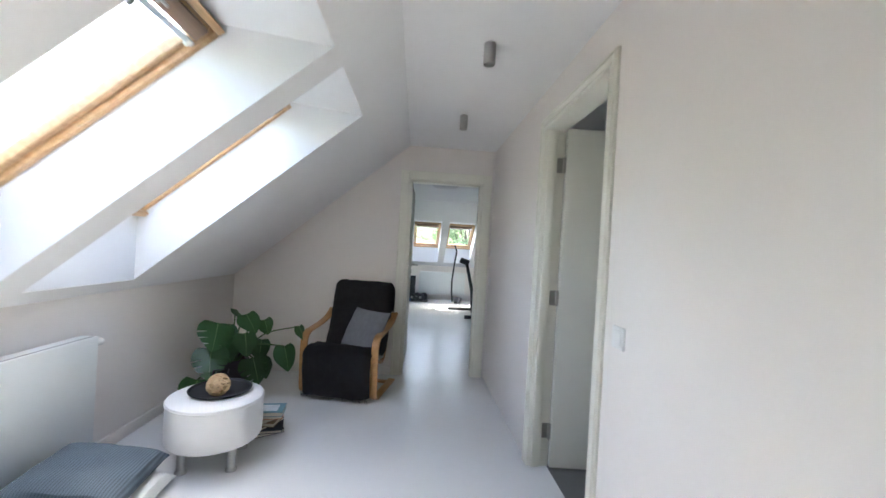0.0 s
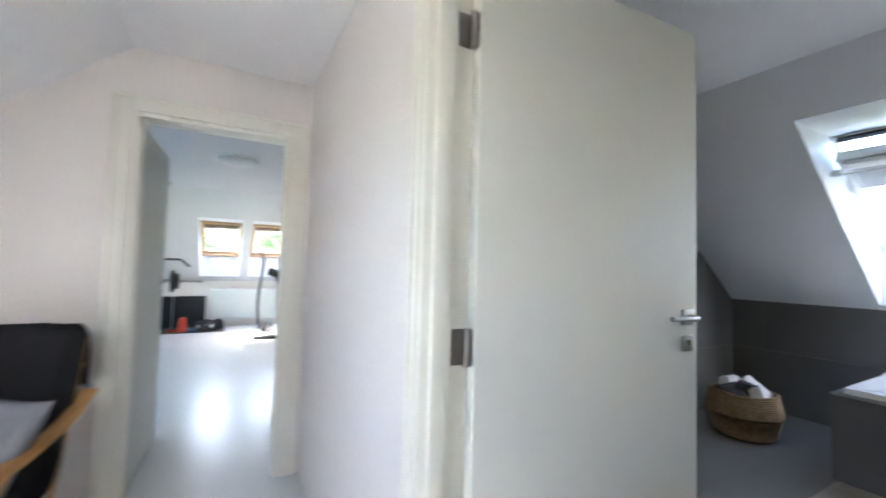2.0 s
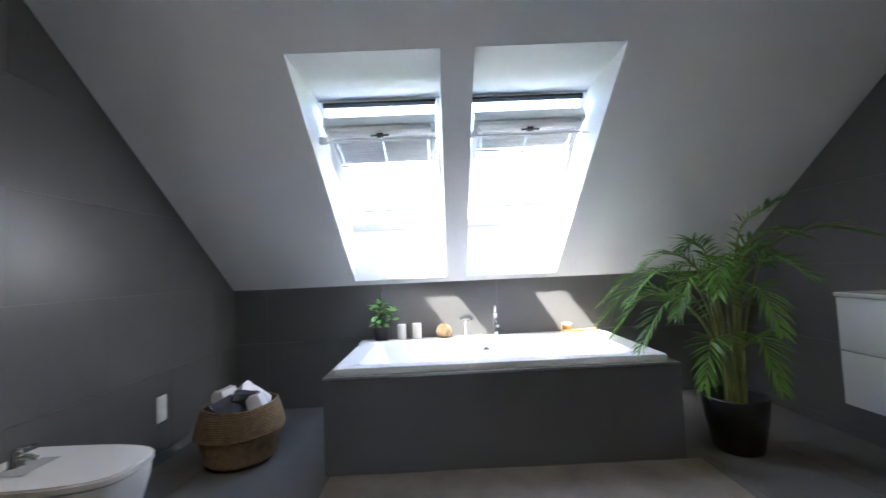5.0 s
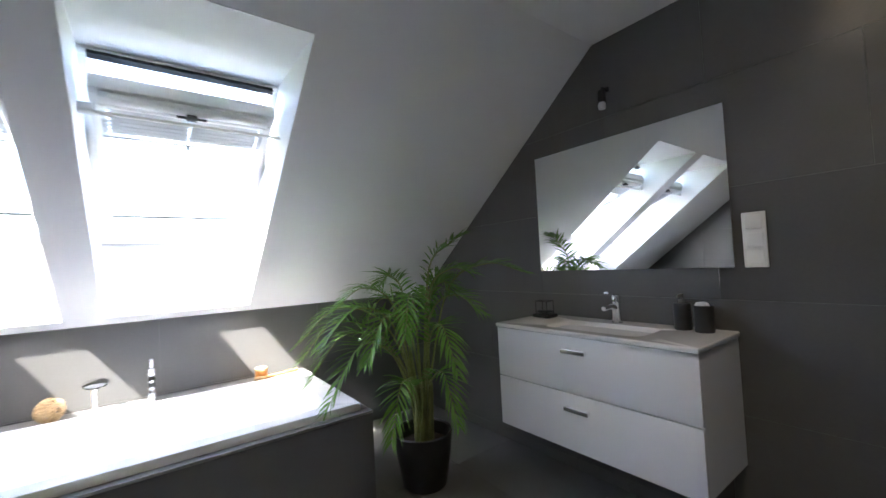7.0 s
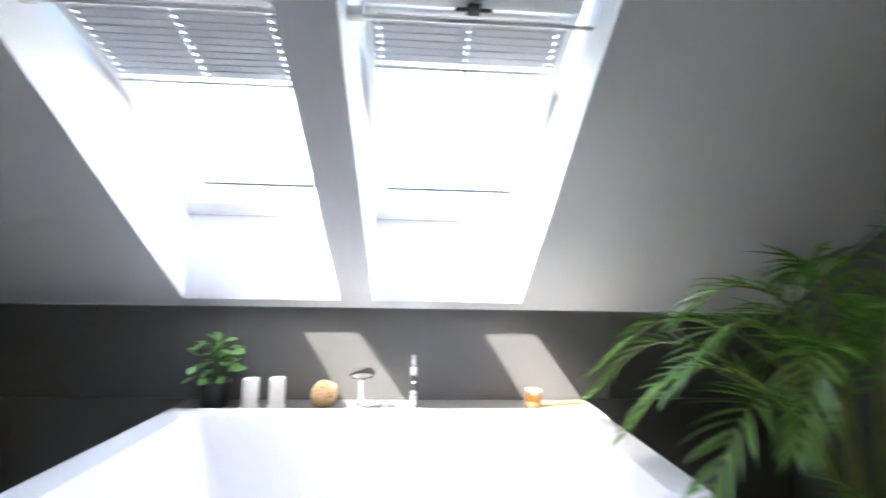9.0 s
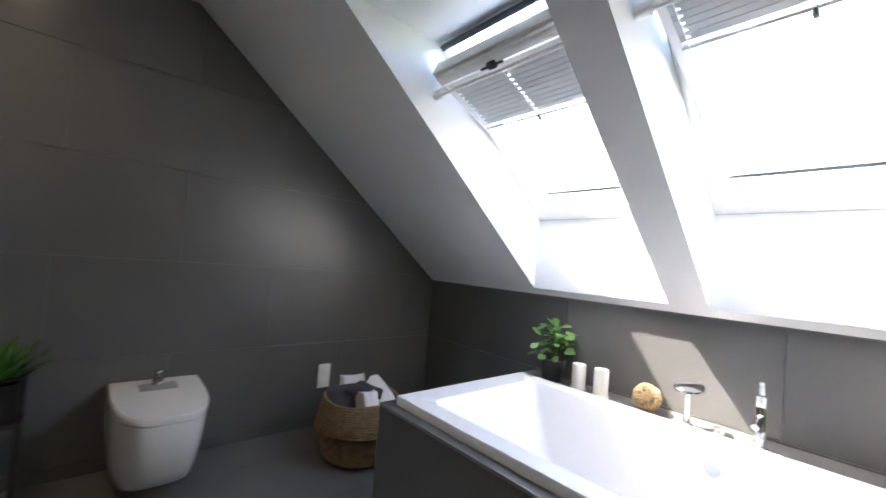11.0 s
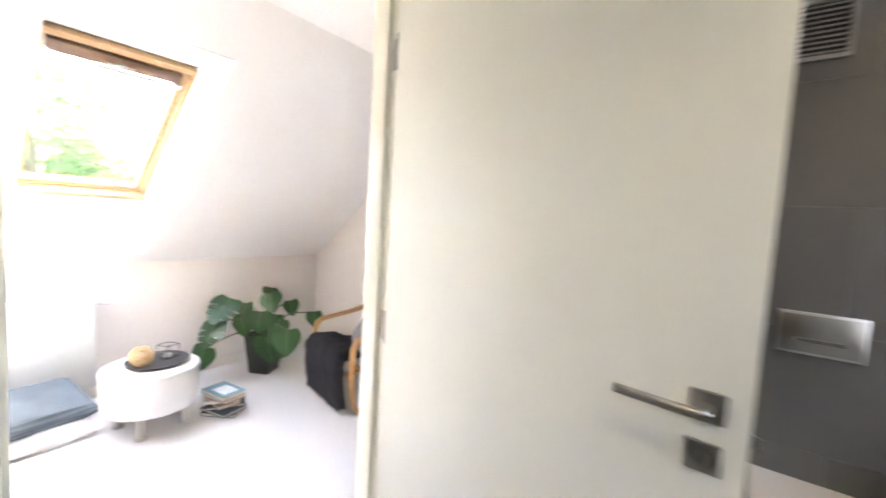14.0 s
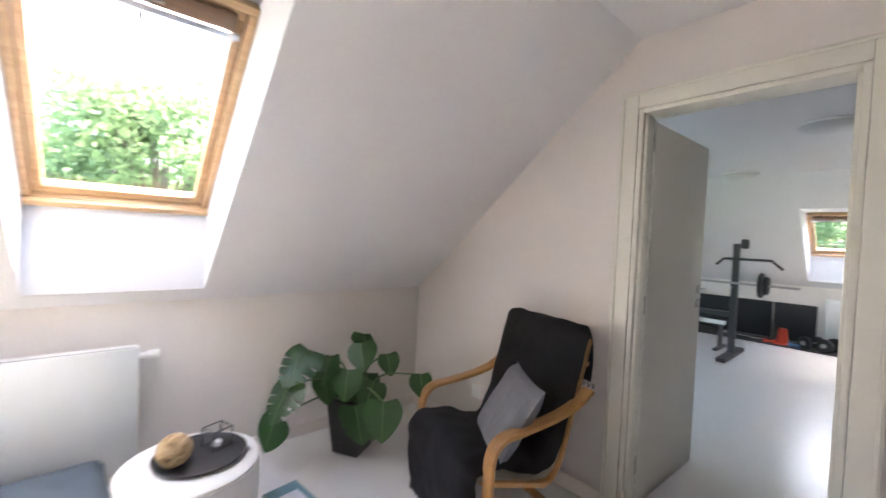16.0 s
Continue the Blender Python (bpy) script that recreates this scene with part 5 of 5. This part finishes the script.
def basket(x, y):
    ob = thing("seagrass_basket", "round braided seagrass basket full of rolled towels", "basket", pose(x, y, 0))
    def coil(r, z, k):
        pts = [(r * math.cos(a) * (1 + 0.007 * math.sin(44 * a + k * 3.1)), r * math.sin(a) * (1 + 0.007 * math.sin(44 * a + k * 3.1)), z + 0.004 * math.sin(2 * a) * z / 0.3) for a in [2 * math.pi * i / 176 for i in range(177)]]
        part("coil", tube(pts, 0.0072, 6), SEAGRASS, ob, smooth=True)

    for k in range(18):
        f = k / 17
        coil(0.168 + 0.052 * math.sin(math.pi * 0.5 * min(1, f * 1.25)), 0.008 + k * 0.0118, k)
    for k in range(13):
        f = k / 12
        coil(0.244 - 0.022 * f - 0.012 * f * f, 0.186 + k * 0.0115, k + 1)
    part("base", lathe([(0, 0.002), (0.165, 0.002), (0.165, 0.012), (0, 0.012)], 36), SEAGRASS, ob)
    part("lining", lathe([(0.200, 0.03), (0.208, 0.20), (0.202, 0.322), (0.206, 0.328), (0.213, 0.20), (0.204, 0.03)], 40), SEAGRASS, ob)
    part("folded_rim", tube([(0.207 * math.cos(a), 0.207 * math.sin(a), 0.331 + 0.006 * math.sin(3 * a)) for a in [2 * math.pi * i / 64 for i in range(65)]], 0.009, 8), SEAGRASS, ob, smooth=True)


BKX, BKY = 3.83, 3.36
basket(BKX, BKY)


def towel(label, mat, m, w=0.16, h=0.24, seed=0):
    ob = thing("towel", label, "towel", m, "towels in the basket")
    part("cloth", pillow(w, h, 0.09, 0.22, 12, seed), mat, ob, smooth=True)


towel("white folded towel standing in the basket", TOWELW, pose(BKX - 0.03, BKY - 0.125, 0.30, 66, 4, 8), 0.12, 0.20, 1)
towel("white folded towel standing in the basket", TOWELW, pose(BKX - 0.02, BKY + 0.075, 0.335, 74, 0, -10), 0.15, 0.20, 2)
towel("white folded towel leaning over the basket's rim", TOWELW, pose(BKX + 0.115, BKY - 0.02, 0.335, 48, 30, 55), 0.13, 0.22, 3)
towel("dark grey crumpled towel in the basket", TOWELD, pose(BKX - 0.115, BKY + 0.02, 0.305, 40, -12, -30), 0.17, 0.21, 4)
towel("dark grey crumpled towel in the basket", TOWELD, pose(BKX + 0.02, BKY - 0.02, 0.348, 14, 6, 25), 0.23, 0.17, 5)

# rug beside the tub, with a slightly wavy edge
b = bmesh.new()
grid = []
for i in range(25):
    row = []
    for j in range(41):
        x, y = 2.72 + 0.82 * i / 24, 0.745 + 2.0 * j / 40
        e = 0.008 * noise.noise((x * 7, y * 7, 0))
        row.append(b.verts.new((x + e, y + e, 0.010 + 0.003 * noise.noise((x * 9, y * 9, 3)))))
    grid.append(row)
for i in range(24):
    for j in range(40):
        b.faces.new((grid[i][j], grid[i + 1][j], grid[i + 1][j + 1], grid[i][j + 1]))
bmesh.ops.solidify(b, geom=b.faces[:], thickness=0.008)
tagged(part("rug", b, RUGMAT, smooth=True), "pale beige woven bath rug beside the tub", "rug")
# shower screen
sc = thing("shower_screen", "clear glass shower screen with a chrome edge", "shower screen")
p_ = part("pane", box(XB + 0.03, 0.806, 0.012, 1.755, 0.814, 2.05), SHOWERGLASS, sc)
p_.visible_shadow = False
part("edge_profile", box(1.756, 0.798, 0.0, 1.774, 0.822, 2.06, 0.003), CHROME, sc)
part("wall_profile", box(XB + 0.002, 0.798, 0.0, XB + 0.029, 0.822, 2.06, 0.003), CHROME, sc)
part("foot_rail", box(XB + 0.03, 0.800, 0.0, 1.755, 0.820, 0.011), CHROME, sc)
part("knob", moved(lathe([(0, 0), (0.012, 0), (0.014, 0.02), (0, 0.022)], 16), pose(1.774, 0.81, 1.12, 0, 90, 0)), CHROME, sc, smooth=True)
# recessed spots
for x, y in ((2.23, 3.30), (2.0, 1.75), (2.0, 0.55)):
    ob = thing("recessed_spotlight", "small round recessed ceiling spotlight, lit", "ceiling lamp", pose(x, y, CB), "bathroom spotlights")
    part("ring", lathe([(0.030, -0.0005), (0.042, -0.0005), (0.043, -0.004), (0.032, -0.006), (0.029, -0.003), (0.030, -0.0005)], 28), CHROME, ob, smooth=True)
    part("lens", lathe([(0, -0.002), (0.029, -0.002), (0.029, -0.0012), (0, -0.0012)], 24), SPOTGLOW, ob, "glowing warm lens")
    lamp = bpy.data.lights.new("spot_beam", "SPOT")
    lamp.energy, lamp.color, lamp.spot_size, lamp.spot_blend, lamp.shadow_soft_size = 0.6, (1.0, 0.80, 0.58), radians(120), 0.8, 0.05
    new("spot_beam", lamp).matrix_world = look((x, y, CB - 0.012), (x, y, 0))

# ---- gym ----
GX0, GX1 = -3.6, 4.9
tagged(part("floor_gym", box(GX0, YG, -0.2, GX1, GN + 0.2, 0.0), FLOORMAT), "glossy off-white painted floor of the gym", "floor", kind="structure")
GK, GTp = (GN, 0.85), (8.40, 2.265)
tagged(part("ceiling_gym", box(GX0, YG, 2.265, GX1, GTp[0], 2.5), DIM_GYMPAINT), "flat white ceiling of the gym, dimmed in its colour", "ceiling", kind="structure")
wall("wall_west_gym", "plain white side wall of the gym, dimmed in its colour", [(GX0 - 0.1, YG, 0, GX0, GN + 0.2, 2.8)], DIM_GYMPAINT)
wall("wall_east_gym", "plain white side wall of the gym, dimmed in its colour", [(GX1, YG, 0, GX1 + 0.1, GN + 0.2, 2.8)], DIM_GYMPAINT)
tagged(part("wall_knee_gym", prism([(GN, 0), GK, (GN + 0.15, GK[1] + LIFT), (GN + 0.15, 0)], "x", GX0, GX1), WALL), "low pale knee wall of the gym", "wall", kind="structure")
TURNQ = Matrix(((0, -1, 0, 0), (1, 0, 0, 0), (0, 0, 1, 0), (0, 0, 0, 1)))
gholes = [(-0.13, 0.50), (0.65, 1.30)]
gs = pitched_ceiling("ceiling_slope_gym", GK, GTp, -GX1, -GX0, [(-b, -a) for a, b in gholes[::-1]], 10.18, 8.90, DIM_GYMPAINT, "white pitched gym ceiling, dimmed in its colour, with two window openings")
bpy.data.objects["ceiling_slope_gym"].matrix_world = TURNQ
for a, b in gholes:
    w_ = roof_window("pine-framed roof window in the gym slope", gs[0], gs[1], -b, -a, PINE, DARKWOOD)
    w_.matrix_world = TURNQ @ w_.matrix_world
radiator("ribbed white panel radiator under the gym windows", pose(1.22, GN - 0.002, 0.14, 0, 0, 180), 1.15, 0.56, 26, False)
for x, y in ((0.34, 6.25), (-0.60, 8.15)):
    ob = thing("ceiling_light", "flat round opal ceiling light", "ceiling lamp", pose(x, y, 2.265), "gym ceiling lights")
    part("base", lathe([(0, 0), (0.19, 0), (0.19, -0.018), (0, -0.018)], 40), WFRAME, ob)
    part("shade", lathe([(0, -0.075), (0.08, -0.072), (0.15, -0.055), (0.19, -0.030), (0.195, -0.019), (0, -0.019)], 40), LAMPGLASS, ob, "frosted bowl shade", smooth=True)
for x0, x1 in ((-1.55, -0.53), (-0.515, -0.02)):
    ob = tagged(part("wall_mat", box(x0, GN - 0.03, 0.01, x1, GN - 0.002, 0.57, 0.004), RUBBER, smooth=True), "black rubber mat standing against the knee wall", "mat", group="gym wall mats")
tagged(part("floor_mat", box(-1.75, 9.65, 0.0, 0.30, GN - 0.035, 0.010, 0.003), RUBBER), "black rubber floor mat along the knee wall", "mat")


def dumbbell(x, y, turn):
    ob = thing("dumbbell", "black dumbbell with round plates on the mat", "dumbbell", pose(x, y, 0.102, 0, 0, turn), "dumbbells")
    for s in (-1, 1):
        part("plate", moved(lathe([(0, -0.03), (0.082, -0.03), (0.09, -0.02), (0.09, 0.02), (0.082, 0.03), (0, 0.03)], 28), pose(s * 0.11, 0, 0, 0, 90, 0)), RUBBER, ob, smooth=True)
        part("cap", moved(lathe([(0, 0), (0.03, 0), (0.03, 0.012), (0, 0.012)], 20), pose(s * (0.1405 if s > 0 else 0.1525), 0, 0, 0, 90, 0)), STEEL, ob)
    part("bar", tube([(-0.08, 0, 0), (0.08, 0, 0)], 0.014, 12), STEEL, ob)


dumbbell(-0.02, 9.80, 60)
dumbbell(0.16, 9.84, 70)
cn = thing("training_cone", "small orange-red training cone on the mat", "cone", pose(-0.33, 9.83, 0.0105))
part("base", box(-0.09, -0.09, 0, 0.09, 0.09, 0.012, 0.004), RED, cn)
part("body", lathe([(0, 0.0125), (0.072, 0.0125), (0.062, 0.11), (0.045, 0.23), (0, 0.232)], 28), RED, cn, smooth=True)
for i, (x, mt, lb) in enumerate(((-0.18, BLUE, "blue hand weight on the mat"), (-0.46, RED, "red hand weight on the mat"), (-0.10, BLUE, "blue hand weight on the mat"))):
    ob = tagged(part("hand_weight", tube([(-0.07, 0, 0), (-0.035, 0, 0), (-0.033, 0, 0), (0.033, 0, 0), (0.035, 0, 0), (0.07, 0, 0)], [0.028, 0.03, 0.014, 0.014, 0.03, 0.028], 14), mt, smooth=True), lb, "dumbbell")
    ob.matrix_world = pose(x, 9.74, 0.0405, 0, 0, 12 * i)


def squat_rack(x, y):
    ob = thing("weight_rack", "black steel rack with a loaded barbell", "weight rack", pose(x, y, 0, 0, 0, 0))
    part("base", box(-0.05, -0.45, 0, 0.05, 0.45, 0.05, 0.005), BLACKM, ob)
    for px in (-0.55,):
        part("base", box(px - 0.05, -0.45, 0, px + 0.05, 0.45, 0.05, 0.005), BLACKM, ob)
        part("post", box(px - 0.035, -0.035, 0.05, px + 0.035, 0.035, 1.40, 0.004), BLACKM, ob)
    part("post", box(-0.035, -0.035, 0.05, 0.035, 0.035, 1.42, 0.004), BLACKM, ob)
    part("cross_bar", box(-0.515, -0.03, 0.50, -0.035, 0.03, 0.56), BLACKM, ob)
    part("pull_up_bar", tube([(-0.20, -0.05, 1.15), (-0.12, -0.05, 1.23), (0.35, -0.05, 1.23), (0.46, -0.05, 1.13)], 0.017, 10), BLACKM, ob, smooth=True)
    part("head_plate", box(0.036, -0.03, 1.36, 0.12, 0.03, 1.48, 0.02), BLACKM, ob)
    bb = thing("barbell", "long steel barbell with a black plate", "barbell", pose(x, y - 0.055, 0.93))
    part("bar", tube([(-1.2, 0, 0), (0.62, 0, 0)], 0.014, 12), STEEL, bb)
    part("plate", moved(lathe([(0, -0.02), (0.14, -0.02), (0.15, -0.01), (0.15, 0.01), (0.14, 0.02), (0, 0.02)], 32), pose(0.27, 0, 0, 0, 90, 0)), RUBBER, bb, smooth=True)
    part("plate", moved(lathe([(0, -0.02), (0.10, -0.02), (0.11, 0), (0.10, 0.02), (0, 0.02)], 32), pose(0.32, 0, 0, 0, 90, 0)), RUBBER, bb, smooth=True)
    for s in (0.0, -0.55):
        part("cradle", box(s - 0.03, -0.075, 0.896, s + 0.03, -0.036, 0.915), BLACKM, ob)
    be = thing("weight_bench", "low black padded bench with a pale frame", "bench", pose(x - 0.55, y + 0.35, 0))
    part("pad", box(-0.6, -0.14, 0.40, 0.45, 0.14, 0.47, 0.025), RUBBER, be, smooth=True)
    part("frame", box(-0.55, -0.025, 0.33, 0.40, 0.025, 0.40), STEEL, be)
    for px in (-0.45, 0.35):
        part("leg", box(px - 0.025, -0.025, 0.03, px + 0.025, 0.025, 0.33), BLACKM, be)
        part("foot", box(px - 0.03, -0.22, 0, px + 0.03, 0.22, 0.03, 0.005), BLACKM, be)
    cb = tagged(part("curl_bar", tube(curve_points([(-0.6, 0, 0), (-0.3, 0, 0), (-0.2, 0, 0.05), (-0.1, 0, 0), (0.0, 0, 0.05), (0.1, 0, 0), (0.2, 0, 0.05), (0.3, 0, 0), (0.6, 0, 0)], 4), 0.012, 8), CHROME, smooth=True), "chrome curl bar lying on the mat", "barbell")
    cb.matrix_world = pose(x + 0.15, 9.88, 0.024, 90, 0, -8)


squat_rack(-0.62, 8.35)


def elliptical(x, y):
    """Cross trainer seen from its rear and side."""
    ob = thing("elliptical_trainer", "black and teal elliptical cross trainer", "exercise machine", pose(x, y, 0))
    part("rear_foot", tube([(-0.28, 0.42, 0.03), (0.28, 0.42, 0.03)], 0.03, 12), BLACKM, ob, smooth=True)
    part("front_foot", tube([(-0.05, -0.62, 0.035), (0.62, -0.62, 0.035)], 0.035, 12), BLACKM, ob, smooth=True)
    part("base_beam", box(0.20, -0.60, 0.05, 0.28, 0.45, 0.11, 0.01), BLACKM, ob)
    part("housing", moved(lathe([(0, -0.07), (0.20, -0.07), (0.25, -0.03), (0.25, 0.03), (0.20, 0.07), (0, 0.07)], 36), pose(0.24, -0.1, 0.33, 0, 90, 0)), TEAL, ob, "dark teal flywheel housing", smooth=True)
    part("mast", tube([(0.12, -0.50, 0.10), (0.08, -0.46, 0.55), (-0.03, -0.42, 1.02)], [0.035, 0.032, 0.028], 12), BLACKM, ob, smooth=True)
    part("console", moved(box(-0.12, -0.03, -0.05, 0.06, 0.03, 0.05, 0.012), pose(-0.05, -0.42, 1.06, 30, 20, 0)), DARKGREY, ob, smooth=True)
    for s, lean in ((-0.20, 0.0), (0.42, 0.06)):
        part("swing_arm", tube(curve_points([(s, 0.36, 0.16), (s - 0.03, 0.34, 0.55), (s, 0.33, 0.95), (s + 0.02, 0.33, 1.12), (s + 0.03, 0.30, 1.25), (s - 0.02, 0.25, 1.38)], 5), 0.018, 8), BLACKM, ob, smooth=True)
        part("pedal_bar", tube([(s, 0.36, 0.16), (s + 0.08, -0.1, 0.22), (s + 0.1, -0.35, 0.34)], 0.022, 8), STEEL, ob, smooth=True)
        part("pedal", moved(box(-0.06, -0.17, 0, 0.06, 0.17, 0.05, 0.015), pose(s + 0.06, 0.08, 0.22, 8)), RUBBER, ob, smooth=True)


elliptical(0.97, 8.25)

# ---- outside ----
tagged(part("ground", box(-400, -400, -5.3, 400, 400, -5.0), GRASS), "green lawn far below the roof", "ground", kind="structure")



def broadleaf_tree(x, y, h, r, seed):
    ob = thing("tree", "broad green deciduous tree outside the roof windows", "tree", pose(x, y, -5.0), "garden trees")
    rnd = random.Random(seed)
    part("trunk", tube([(0, 0, 0), (0.1, 0.05, h * 0.3), (0.0, 0.1, h * 0.75)], [0.25, 0.18, 0.06], 10), BARK, ob, smooth=True)
    bm_ = bmesh.new()
    hubs = []
    for i in range(46):
        a, e = rnd.random() * 6.283, rnd.uniform(0.30, 0.96)
        rr = r * rnd.uniform(0.3, 0.85) * math.sin(math.pi * min(0.92, e * 0.95)) ** 0.6
        hub = Vector((rr * math.cos(a), rr * math.sin(a), h * e))
        hubs.append(hub)
        tube([(0, 0.05, h * e * 0.55), hub * 0.6 + Vector((0, 0, h * e * 0.3)), hub], [0.05, 0.03, 0.010], 5, bm_)
    part("limbs", bm_, BARK, ob)
    verts, faces = [], []
    for hub in hubs:
        cr = r * rnd.uniform(0.24, 0.40)
        for k in range(640):
            d = Vector((rnd.gauss(0, 1), rnd.gauss(0, 1), rnd.gauss(0, 0.8))).normalized() * cr * rnd.random() ** 0.4
            c = hub + d
            u = Vector((rnd.gauss(0, 1), rnd.gauss(0, 1), rnd.gauss(0, 0.6))).normalized() * rnd.uniform(0.06, 0.12)
            v = u.orthogonal().normalized() * rnd.uniform(0.04, 0.075)
            n0 = len(verts)
            verts += [c - u, c + v, c + u, c - v]
            faces.append((n0, n0 + 1, n0 + 2, n0 + 3))
    me = bpy.data.meshes.new("crown")
    me.from_pydata(verts, [], faces)
    me.materials.append(HAZED_TREELEAF)
    cr_ = new("crown", me)
    cr_.parent = ob
    cr_["kind"] = "stuff"


for x, y, h, r, s in ((-13, 3.6, 10.6, 3.3, 1), (-14.5, 7.6, 9.0, 3.0, 2), (-15, 11.5, 8.8, 3.2, 3), (-13.5, -1.6, 8.8, 3.0, 4), (-17, 5.8, 9.4, 3.4, 8), (-17, 1.0, 9.0, 3.2, 9), (-3, 26, 9.5, 4.0, 5), (3.5, 27, 10.5, 4.2, 6), (10, 26, 9.0, 4.0, 7)):
    broadleaf_tree(x, y, h, r, s)

# ---- tiles of the bathroom, last ----
tiles_on(wn_, "y", YN + 0.008, -1, XB + 0.001, BK[0] - 0.001, 0.55, 0.96, (BK, BT))
tiles_on(ws_, "y", YS - 0.008, 1, XB + 0.001, BK[0] - 0.001, 0.95, 0.96, (BK, BT))
tiles_on(ww_, "x", XB - 0.008, 1, YS + 0.01, YN - 0.01, 0.2, 0.96, None, 0.0009, (D0 - 0.08, D1 + 0.08, DT + 0.08))
for z0, z1 in ((0.0, 0.54), (0.54, BK[1] - 0.004)):
    y = YS + 0.009
    while y < YN - 0.02:
        y1 = min(y + 0.96, YN - 0.009)
        part("tile", box(BK[0], y + 0.001, z0 + 0.001, BK[0] + 0.008, y1 - 0.001, z1 - 0.001), TILE, we_)
        y = y1
fl = bpy.data.objects["floor_bathroom"]
for i in range(5):
    for j in range(9):
        x0, x1, y0, y1 = XB + 0.006 + i * 0.96, min(XB + 0.006 + (i + 1) * 0.96, BK[0]), YS + j * 0.478, min(YS + (j + 1) * 0.478, YN)
        if x1 - x0 > 0.02 and y1 - y0 > 0.02:
            part("tile", box(x0 + 0.0006, y0 + 0.0006, -0.008, x1 - 0.0006, y1 - 0.0006, 0.0), FLOORTILE, fl)
